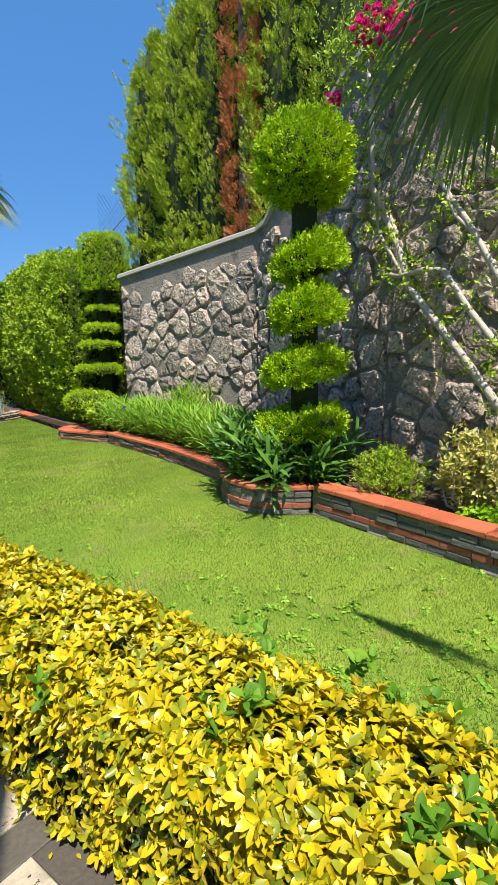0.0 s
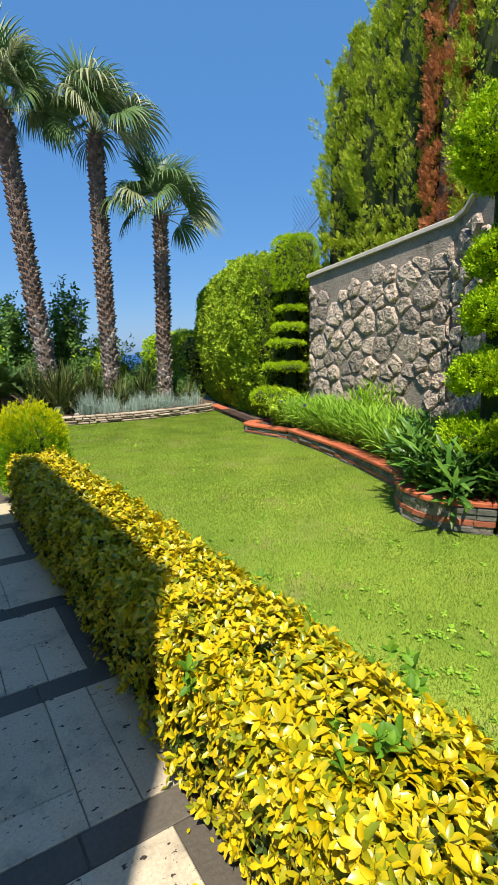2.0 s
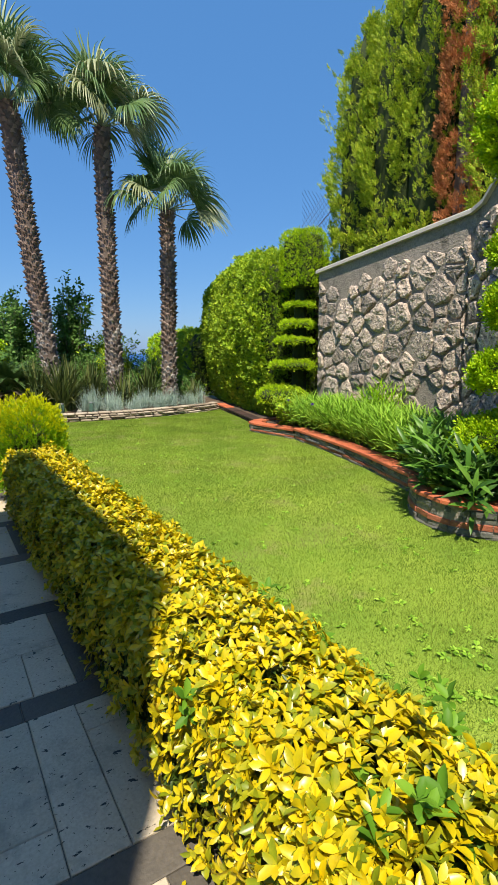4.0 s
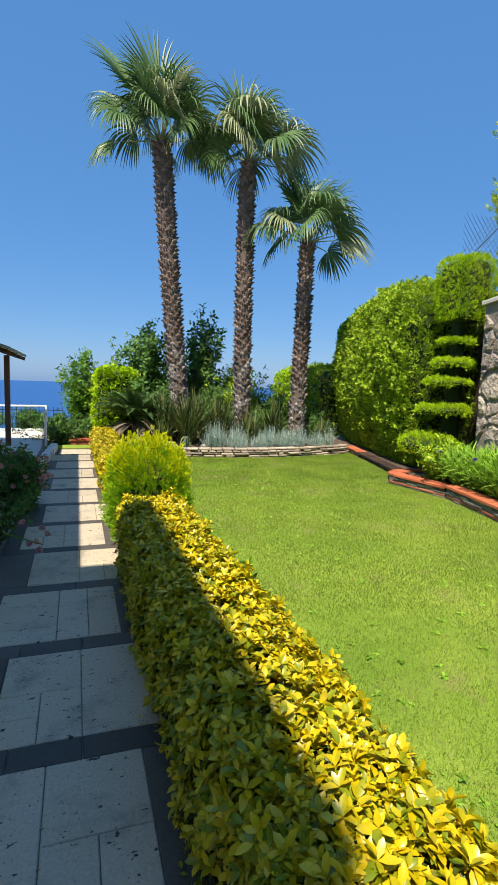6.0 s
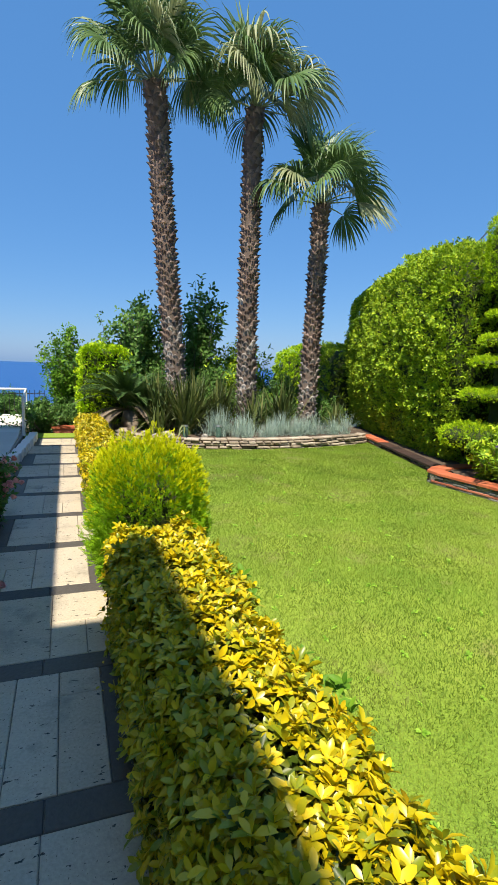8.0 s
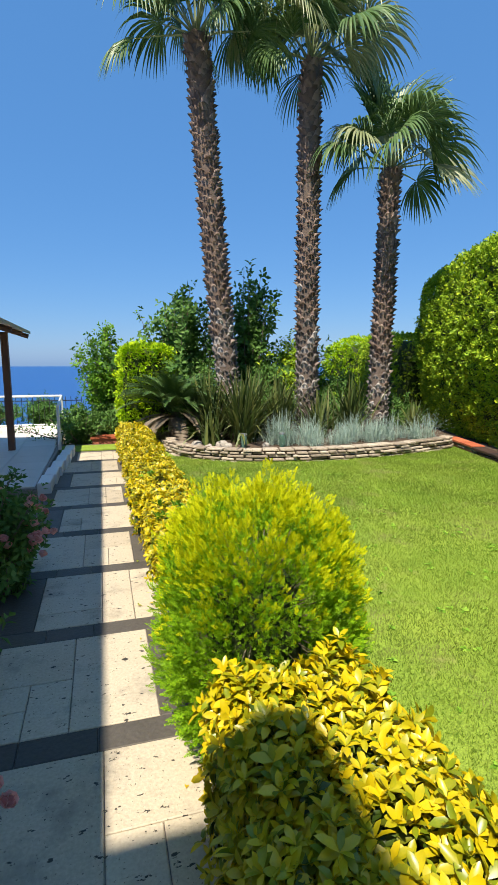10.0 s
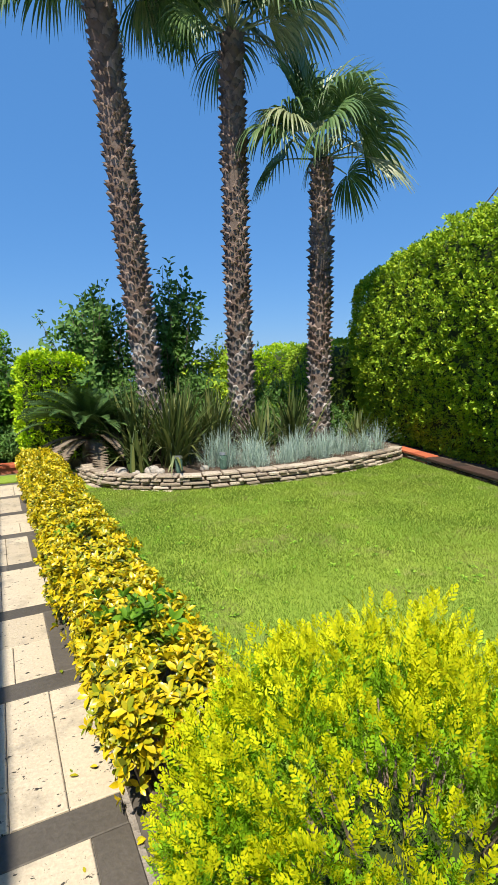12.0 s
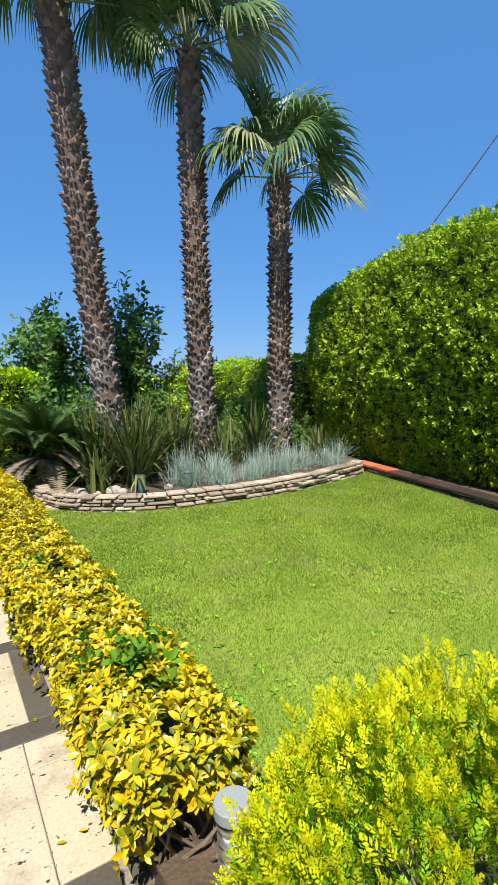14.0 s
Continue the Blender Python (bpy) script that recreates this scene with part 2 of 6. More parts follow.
def glass_material():
    m = bpy.data.materials.new("clear_glass")
    m.use_nodes = True
    b = m.node_tree.nodes["Principled BSDF"]
    b.inputs["Base Color"].default_value = (0.86, 0.95, 0.92, 1)
    b.inputs["Roughness"].default_value, b.inputs["Transmission Weight"].default_value, b.inputs["IOR"].default_value = 0.02, 1.0, 1.1
    return m


def travertine_material():
    """Pale travertine: cloudy beige, grey wear, and dark open pits drawn out along the bed."""
    m = material("travertine", [(0.40, 0.34, 0.25), (0.52, 0.45, 0.34), (0.61, 0.535, 0.415)], 3.5, 0.6, 0.3, 70, "object", 0.45, fine=0.3,
                 stain=(0.25, 0.225, 0.18), stain_scale=3.2, stain_at=(0.52, 0.72))
    nt = m.node_tree
    b = nt.nodes["Principled BSDF"]
    old = b.inputs["Base Color"].links[0].from_socket
    co = nt.nodes.new("ShaderNodeTexCoord")
    masks = []
    for sx, sy, scale, lo, hi in ((1.0, 1.7, 17.0, 0.635, 0.655), (1.6, 1.0, 55.0, 0.66, 0.68)):
        mp = nt.nodes.new("ShaderNodeMapping")
        mp.inputs["Scale"].default_value = (sx, sy, 1)
        n = nt.nodes.new("ShaderNodeTexNoise")
        n.inputs["Scale"].default_value, n.inputs["Detail"].default_value, n.inputs["Roughness"].default_value = scale, 4, 0.6
        r = nt.nodes.new("ShaderNodeMapRange")
        r.inputs[1].default_value, r.inputs[2].default_value = lo, hi
        nt.links.new(co.outputs["Object"], mp.inputs["Vector"])
        nt.links.new(mp.outputs[0], n.inputs["Vector"])
        nt.links.new(n.outputs["Fac"], r.inputs[0])
        masks.append(r.outputs[0])
    mx = nt.nodes.new("ShaderNodeMath")
    mx.operation = "MAXIMUM"
    nt.links.new(masks[0], mx.inputs[0])
    nt.links.new(masks[1], mx.inputs[1])
    mix = nt.nodes.new("ShaderNodeMix")
    mix.data_type = "RGBA"
    nt.links.new(mx.outputs[0], mix.inputs[0])
    nt.links.new(old, mix.inputs[6])
    mix.inputs[7].default_value = (0.045, 0.04, 0.034, 1)
    nt.links.new(mix.outputs[2], b.inputs["Base Color"])
    return m


M["sea"], M["glass"], M["travertine"] = sea_material(), glass_material(), travertine_material()
RNG = np.random.default_rng(7)


# ---- mesh helpers ----
def mesh_of(name, verts, faces, mat, smooth=False):
    me = bpy.data.meshes.new(name)
    me.from_pydata([tuple(map(float, v)) for v in verts], [], [tuple(f) for f in faces])
    me.materials.append(M[mat])
    if smooth:
        me.polygons.foreach_set("use_smooth", [True] * len(me.polygons))
    me.update()
    return me


def part(name, bm, mat, parent=None, label="", smooth=False, kind=""):
    """Links a bmesh or a mesh as one object, under parent where one is given."""
    if isinstance(bm, bmesh.types.BMesh):
        me = bpy.data.meshes.new(name)
        bm.to_mesh(me)
        bm.free()
        me.materials.append(M[mat])
        if smooth:
            me.polygons.foreach_set("use_smooth", [True] * len(me.polygons))
    else:
        me = bm
    ob = new(name, me)
    if parent is not None:
        ob.parent = parent
    return tagged(ob, label=label, kind=kind)


def thing(name, at, label, category, group="", kind=""):
    ob = new(name)
    ob.location = at
    ob.empty_display_size = 0.1
    return tagged(ob, label, category, group, kind)


def bulk(name, verts, counts, loops, mat):
    """A mesh from flat arrays: verts (n,3), counts of corners per face, corner indices."""
    me = bpy.data.meshes.new(name)
    me.vertices.add(len(verts))
    me.vertices.foreach_set("co", np.asarray(verts, np.float32).ravel())
    me.loops.add(len(loops))
    me.loops.foreach_set("vertex_index", np.asarray(loops, np.int32))
    me.polygons.add(len(counts))
    starts = np.concatenate(([0], np.cumsum(counts)[:-1])).astype(np.int32)
    me.polygons.foreach_set("loop_start", starts)
    me.materials.append(M[mat])
    me.update(calc_edges=True)
    return me


def frames_from(normals, up_bias=0.0, spin=True, rng=RNG):
    """Frames whose z axis is along the normals (bent upward by up_bias), turned at random round it."""
    n = np.array(normals, float)
    n[:, 2] += up_bias
    n /= np.linalg.norm(n, axis=1)[:, None] + 1e-9
    a = rng.normal(size=n.shape) if spin else np.tile([0.0, 0.0, 1.0], (len(n), 1)) + rng.normal(size=n.shape) * 0.05
    x = np.cross(a, n)
    x /= np.linalg.norm(x, axis=1)[:, None] + 1e-9
    y = np.cross(n, x)
    return np.stack([x, y, n], axis=2)


def scatter(name, template, P, F, S, mat):
    """One mesh of many copies of a template (verts, faces) at places P, frames F and sizes S."""
    tv, tf = np.asarray(template[0], float), template[1]
    n, k = len(P), len(tv)
    v = np.einsum("nij,kj->nki", F, tv) * np.asarray(S)[:, None, None] + np.asarray(P)[:, None, :]
    counts = np.tile([len(f) for f in tf], n)
    flat = np.concatenate([np.asarray(f) for f in tf])
    loops = (flat[None, :] + (np.arange(n) * k)[:, None]).ravel()
    return bulk(name, v.reshape(-1, 3), counts, loops, mat)


def join_templates(parts):
    verts, faces, off = [], [], 0
    for v, f in parts:
        verts += [tuple(p) for p in v]
        faces += [tuple(i + off for i in q) for q in f]
        off += len(v)
    return verts, faces


def moved(template, m):
    return [tuple(m @ Vector(p)) for p in template[0]], template[1]


def leaf(length, width, curl=0.15, fold=0.25):
    """A pointed leaf along +x, folded at its midrib, tip bent down."""
    w, l = width / 2, length
    v = [(0, 0, 0), (0.42 * l, 0.95 * w, fold * w - curl * l * 0.1), (0.42 * l, 0, -curl * l * 0.1), (0.42 * l, -0.95 * w, fold * w - curl * l * 0.1),
         (0.78 * l, 0.8 * w, fold * w * 0.8 - curl * l * 0.5), (0.78 * l, 0, -curl * l * 0.5), (0.78 * l, -0.8 * w, fold * w * 0.8 - curl * l * 0.5), (l, 0, -curl * l)]
    return v, [(0, 2, 1), (0, 3, 2), (1, 2, 5, 4), (2, 3, 6, 5), (4, 5, 7), (5, 6, 7)]


def small_leaf(length, width, curl=0.15, fold=0.25):
    w, l = width / 2, length
    return [(0, 0, 0), (0.5 * l, w, fold * w), (l, 0, -curl * l), (0.5 * l, -w, fold * w)], [(0, 2, 1), (0, 3, 2)]


def rosette(n, length, width, lift, seed, shape=leaf):
    r = random.Random(seed)
    out = []
    for k in range(n):
        ring = k / n
        s = 0.7 + 0.5 * r.random()
        m = Matrix.Rotation(k * 2.4 + r.uniform(-0.3, 0.3), 4, "Z") @ Matrix.Translation((0.004, 0, 0.012 * k)) @ Matrix.Rotation(
            -radians(lift * (0.35 + 0.9 * ring) + r.uniform(-12, 12)), 4, "Y") @ Matrix.Rotation(r.uniform(-0.35, 0.35), 4, "X")
        out.append(moved(shape(length * s, width * s, r.uniform(0.05, 0.3), r.uniform(0.15, 0.5)), m))
    return join_templates(out)


def spray(n, length, spread, seed, droop=0.1, thick=0.09):
    """A feathery conifer spray along +z: narrow scale-leaf fingers off a short axis."""
    r = random.Random(seed)
    out = []
    for k in range(n):
        u = k / max(1, n - 1)
        side = 1 if k % 2 else -1
        l = length * (0.62 - 0.3 * u) * r.uniform(0.8, 1.2)
        w = length * thick * r.uniform(0.8, 1.3)
        a = radians(spread) * (1 - 0.75 * u) * side * r.uniform(0.7, 1.2)
        m = Matrix.Translation((0, 0, length * 0.62 * u)) @ Matrix.Rotation(r.uniform(-0.5, 0.5), 4, "Z") @ Matrix.Rotation(a, 4, "Y")
        v = [(0, 0, 0), (w, droop * l * 0.3, 0.55 * l), (0, droop * l, l), (-w, droop * l * 0.3, 0.55 * l)]
        out.append(moved((v, [(0, 1, 2, 3)]), m))
    return join_templates(out)


def on_superbox(half, n, e=6.0, rng=RNG, floor=True):
    """Points and normals spread over a rounded box of half sizes, without its underside."""
    a, b, c = half
    areas = np.array([b * c, b * c, a * c, a * c, a * b, 0 if floor else a * b])
    side = rng.choice(6, n, p=areas / areas.sum())
    p = rng.uniform(-1, 1, (n, 3))
    ax, sg = side // 2, np.where(side % 2 == 0, 1.0, -1.0)
    sg = np.where((ax == 2), np.where(side == 4, 1.0, -1.0), sg)
    p[np.arange(n), ax] = sg
    p /= (np.abs(p) ** e).sum(1)[:, None] ** (1 / e)
    nn = np.sign(p) * np.abs(p) ** (e - 1) / np.array(half)
    nn /= np.linalg.norm(nn, axis=1)[:, None]
    return p * np.array(half), nn


def superbox(half, e=6.0, cuts=6, wobble=0.0, seed=0):
    bm = bmesh.new()
    bmesh.ops.create_cube(bm, size=2)
    bmesh.ops.subdivide_edges(bm, edges=bm.edges[:], cuts=cuts, use_grid_fill=True)
    for v in bm.verts:
        s = sum(abs(q) ** e for q in v.co) ** (1 / e)
        v.co = Vector((v.co.x / s * half[0], v.co.y / s * half[1], v.co.z / s * half[2]))
        if wobble:
            v.co += v.co.normalized() * noise.noise(v.co * 3 + Vector((seed, 0, 0))) * wobble
    return bm


def tube(points, radii, sides=8, caps=True):
    """A tapering tube through points, as (verts, faces)."""
    verts, faces = [], []
    pts = [Vector(p) for p in points]
    for i, p in enumerate(pts):
        t = (pts[min(i + 1, len(pts) - 1)] - pts[max(i - 1, 0)]).normalized()
        ref = Vector((1, 0, 0)) if abs(t.x) < 0.9 else Vector((0, 1, 0))
        u = t.cross(ref).normalized()
        w = t.cross(u)
        for k in range(sides):
            a = 2 * math.pi * k / sides
            verts.append(tuple(p + (u * math.cos(a) + w * math.sin(a)) * radii[i]))
    for i in range(len(pts) - 1):
        for k in range(sides):
            j = (k + 1) % sides
            faces.append((i * sides + k, i * sides + j, (i + 1) * sides + j, (i + 1) * sides + k))
    if caps:
        faces.append(tuple(range(sides - 1, -1, -1)))
        faces.append(tuple((len(pts) - 1) * sides + k for k in range(sides)))
    return verts, faces


def box_verts(x0, x1, y0, y1, z0, z1, b=0.0):
    """A box as (verts, faces), its top edges bevelled by b."""
    if b <= 0:
        v = [(x, y, z) for z in (z0, z1) for y in (y0, y1) for x in (x0, x1)]
        return v, [(0, 2, 3, 1), (4, 5, 7, 6), (0, 1, 5, 4), (2, 6, 7, 3), (0, 4, 6, 2), (1, 3, 7, 5)]
    v = []
    for z, i in ((z0, 0.0), (z1 - b, 0.0), (z1, b)):
        v += [(x0 + i, y0 + i, z), (x1 - i, y0 + i, z), (x1 - i, y1 - i, z), (x0 + i, y1 - i, z)]
    f = [(3, 2, 1, 0), (8, 9, 10, 11)]
    for r in (0, 4):
        f += [(r + k, r + (k + 1) % 4, r + 4 + (k + 1) % 4, r + 4 + k) for k in range(4)]
    return v, f


def spline(points, step):
    """Evenly stepped places and headings along a smooth line through points (x, y)."""
    p = [Vector((*q, 0)) for q in points]
    p = [2 * p[0] - p[1]] + p + [2 * p[-1] - p[-2]]
    fine = []
    for i in range(1, len(p) - 2):
        for k in range(24):
            t = k / 24
            a, b, c, d = p[i - 1], p[i], p[i + 1], p[i + 2]
            fine.append(0.5 * ((2 * b) + (c - a) * t + (2 * a - 5 * b + 4 * c - d) * t * t + (3 * b - a - 3 * c + d) * t ** 3))
    fine.append(p[-2])
    out, left = [fine[0]], step
    for a, b in zip(fine, fine[1:]):
        seg = (b - a).length
        while seg >= left:
            a = a + (b - a).normalized() * left
            out.append(a.copy())
            seg -= left
            left = step
        left -= seg
    res = []
    for i, q in enumerate(out):
        t = (out[min(i + 1, len(out) - 1)] - out[max(i - 1, 0)]).normalized()
        res.append((q, t))
    return res


# ---- ground, sea, lawn ----
def ground_height(x, y):
    z = -0.06
    if y > 19.5:
        z -= min(1.0, (y - 19.5) / 60) ** 0.8 * 19
    if x < -14:
        z -= min(1.0, (-14 - x) / 90) * 17
    return max(z, -22)


def sheet(name, xs, ys, height, mat, smooth=True):
    verts = [(x, y, height(x, y)) for y in ys for x in xs]
    n = len(xs)
    faces = [(j * n + i, j * n + i + 1, (j + 1) * n + i + 1, (j + 1) * n + i) for j in range(len(ys) - 1) for i in range(n - 1)]
    return new(name, mesh_of(name, verts, faces, mat, smooth))


tagged(sheet("ground", [-4600, -300, -110, -60, -30, -14, -6, 0, 6, 12, 25, 60, 200, 4600],
             [-4600, -300, -60, -20, -8, 0, 8, 15, 19.5, 22, 26, 32, 40, 55, 80, 300, 4600], ground_height, "land"),
       "dry sloping ground falling towards the sea", "ground", kind="structure")
tagged(sheet("water", [-4900, -1500, -200, 200, 1500, 4900], [25, 200, 1500, 4900], lambda x, y: -15.0, "sea"),
       "calm deep blue sea reaching the horizon", "sea", kind="structure")


def lawn_height(x, y):
    return 0.08 + 0.012 * noise.noise(Vector((x * 0.9, y * 0.9, 0.3)))


tagged(sheet("lawn", [1.6 + 0.1 * i for i in range(65)], [-5 + 0.1 * i for i in range(198)], lawn_height, "lawn"),
       "mown green lawn with thin and yellowed patches", "lawn", kind="structure")


# ---- house on the shaded side, mostly unseen, its walls sized to shade the path ----
def prism(name, outline, z0, z1, mat, parent=None, label=""):
    n = len(outline)
    v = [(x, y, z0) for x, y in outline] + [(x, y, z1) for x, y in outline]
    f = [tuple(range(n - 1, -1, -1)), tuple(range(n, 2 * n))] + [(k, (k + 1) % n, n + (k + 1) % n, n + k) for k in range(n)]
    return part(name, mesh_of(name, v, f, mat), mat, parent, label)


house = thing("house", (-3.0, 4.0, 0.0), "two-storey white plastered house beside the path, mostly unseen, sized to shade it", "house", kind="structure")


def under(ob, par):
    ob.parent = par
    ob.matrix_parent_inverse = Matrix.Translation(par.location).inverted()
    return ob


# unseen wall tops, heights chosen to put the shade edges on the path
TALL_H, LOW_H = 6.8, 4.53
under(prism("wall", [(-0.85, -0.73), (-0.55, -0.73), (-0.55, 2.67), (-0.85, 2.67)], -0.06, TALL_H, "plaster"), house)
under(prism("wall", [(-7.0, 2.37), (-0.853, 2.37), (-0.853, 2.67), (-7.0, 2.67)], LOW_H - 0.25, TALL_H, "plaster"), house)
under(prism("wall", [(-7.0, -0.73), (-0.853, -0.73), (-0.853, -0.43), (-7.0, -0.43)], -0.06, TALL_H, "plaster"), house)
under(prism("wall", [(-0.85, 2.673), (-0.55, 2.673), (-0.55, 11.2), (-0.85, 11.2)], -0.06, LOW_H, "plaster"), house)
under(prism("wall", [(-7.0, 10.9), (-0.853, 10.9), (-0.853, 11.2), (-7.0, 11.2)], -0.06, LOW_H, "plaster"), house)
under(prism("wall", [(-7.3, -0.73), (-7.003, -0.73), (-7.003, 11.2), (-7.3, 11.2)], -0.06, LOW_H, "plaster"), house)
under(prism("roof", [(-7.0, -0.43), (-0.853, -0.43), (-0.853, 2.37), (-7.0, 2.37)], TALL_H - 0.25, TALL_H - 0.02, "plaster"), house)
under(prism("roof", [(-7.0, 2.673), (-0.853, 2.673), (-0.853, 10.9), (-7.0, 10.9)], LOW_H - 0.25, LOW_H - 0.02, "plaster"), house)

# ---- path of travertine panels set in dark bands ----
path = thing("path", (0.9, 6.0, 0.0), "garden path of pale travertine slabs framed by dark grey stone bands", "path", kind="structure")


def piece(name, box, z0, z1, mat, parent, bevel=0.004):
    v, f = box_verts(box[0], box[1], box[2], box[3], z0, z1, bevel)
    return under(part(name, mesh_of(name, v, f, mat), mat), parent)


under(prism("bedding", [(0.30, -5.0), (1.56, -5.0), (1.56, 14.5), (0.30, 14.5)], -0.10, -0.012, "mortar"), path)
J, MODULE, PANEL = 0.002, 0.965, 0.81
LAYOUTS = (((0, 0.5, 0, 1), (0.5, 1, 0.5, 1), (0.5, 0.75, 0, 0.5), (0.75, 1, 0, 0.5)),
           ((0, 0.25, 0, 0.25), (0.25, 0.5, 0, 0.5), (0, 0.25, 0.25, 0.5), (0, 0.5, 0.5, 1), (0.5, 1, 0, 1)),
           ((0, 0.5, 0.25, 1), (0, 0.5, 0, 0.25), (0.5, 0.75, 0, 1), (0.75, 1, 0, 0.75), (0.75, 1, 0.75, 1)))
for k in range(-6, 15):
    y0 = 2.92 + k * MODULE
    if y0 + PANEL > 14.5:
        break
    inset = k % 2 == 0
    x0 = 0.485 if inset else 0.635
    for a, b, c, d in LAYOUTS[(k * 7) % 3 if k else 0]:
        dz = random.uniform(-0.0015, 0.0015)
        piece("slab", (x0 + a * PANEL + J, x0 + b * PANEL - J, y0 + c * PANEL + J, y0 + d * PANEL - J), -0.03, dz, "travertine", path)
    ya, yb = y0 + PANEL, y0 + MODULE
    cuts = [0.33, 0.33 + 0.3 + 0.1 * random.random(), 0.95 + 0.15 * random.random(), 1.43]
    for a, b in zip(cuts, cuts[1:]):
        piece("band", (a + J, b - J, ya + J, yb - J), -0.03, random.uniform(-0.003, 0.0), "slate_band", path)
    piece("band", (0.33 + J, x0 - J, y0 + J, ya - J), -0.03, -0.001, "slate_band", path)
    if inset:
        piece("band", (x0 + PANEL + J, 1.43, y0 + J, ya - J), -0.03, -0.002, "slate_band", path)
    piece("band", (1.453 + J, 1.56, y0 + J, yb - J), -0.03, 0.002, "slate_band", path)

tagged(prism("hedge_soil", [(1.505, -5.0), (1.90, -5.0), (1.90, 14.4), (1.505, 14.4)], -0.06, 0.098, "soil"), "dark soil strip under the golden hedge", "soil", kind="structure")

# ---- raised planting bed: courses of slate and brick under a terracotta cap ----
BED_LOW = [(7.0, 9.15), (6.35, 9.1), (6.02, 8.85), (6.04, 8.5), (6.16, 7.6)]
BED_RUN = [(6.16, 7.6), (5.72, 5.75), (5.14, 4.1)]
BED_BOW = [(5.14, 4.1), (4.72, 3.82), (4.46, 3.45), (4.44, 3.05), (4.7, 2.68)]
BED_FRONT = [(4.7, 2.68), (4.46, 1.77), (4.22, 0.95), (3.8, -0.6), (3.4, -2.2)]
# HEDGE_EDGE is painted as shaded, HEDGE_END keeps the full brick colours
HEDGE_EDGE = [(7.2, 11.85), (6.76, 10.2), (6.45, 9.12)]
HEDGE_END = [(7.5, 12.95), (7.38, 12.5), (7.2, 11.85)]
bed_wall = thing("planter_wall", (5.5, 5.0, 0.08), "low planter wall of slate and brick courses with a terracotta cap", "planter wall", kind="structure")


def course(line, length, z0, z1, depth, mat, name, out=0.0, jitter=0.006, off=0.0, only=None, parent=None, gap=0.004, z_of=None):
    """A row of pieces along a line; the piece's face stands on the line, moved out to the walker's side."""
    par = parent or bed_wall
    pts = spline(line, 0.02)
    i, n = int(off / 0.02), len(pts)
    while i < n - 2:
        step = max(3, int(length * random.uniform(0.8, 1.25) / 0.02))
        j = min(i + step, n - 1)
        a, b = pts[i][0], pts[j][0]
        seg = (b - a)
        if seg.length > 0.03:
            t = seg.normalized()
            nrm = Vector((t.y, -t.x, 0))
            o = out + random.uniform(-jitter, jitter)
            a2, b2 = a + t * gap, b - t * gap
            lo, hi = z0 + random.uniform(0, 0.003), z1 - gap - random.uniform(0, 0.004)
            q = [a2 + nrm * o, b2 + nrm * o, b2 - nrm * (depth - o), a2 - nrm * (depth - o)]
            e = min(0.008, (hi - lo) * 0.3)
            v = [(p.x, p.y, lo) for p in q] + [(p.x, p.y, hi - e) for p in q]
            q2 = [a2 + nrm * (o - e) + t * e, b2 + nrm * (o - e) - t * e, b2 - nrm * (depth - o - e) - t * e, a2 - nrm * (depth - o - e) + t * e]
            v += [(p.x, p.y, hi) for p in q2]
            f = [(3, 2, 1, 0), (8, 9, 10, 11)] + [(r + k, r + (k + 1) % 4, r + 4 + (k + 1) % 4, r + 4 + k) for r in (0, 4) for k in range(4)]
            under(part(name, mesh_of(name, v, f, mat), mat), par)
        i = j


def backing(line, z0, z1, depth, parent, inset=0.012, mat="mortar"):
    pts = spline(line, 0.1)
    v, f = [], []
    for p, t in pts:
        nrm = Vector((t.y, -t.x, 0))
        a, b = p - nrm * inset, p - nrm * depth
        v += [(a.x, a.y, z0), (a.x, a.y, z1), (b.x, b.y, z1), (b.x, b.y, z0)]
    for i in range(len(pts) - 1):
        f += [tuple(i * 4 + k for k in (0, 1)) + (i * 4 + 5, i * 4 + 4), (i * 4 + 1, i * 4 + 2, i * 4 + 6, i * 4 + 5), (i * 4 + 2, i * 4 + 3, i * 4 + 7, i * 4 + 6)]
    f += [(3, 2, 1, 0), tuple((len(pts) - 1) * 4 + k for k in range(4))]
    under(part("backing", mesh_of("backing", v, f, mat), mat), parent)


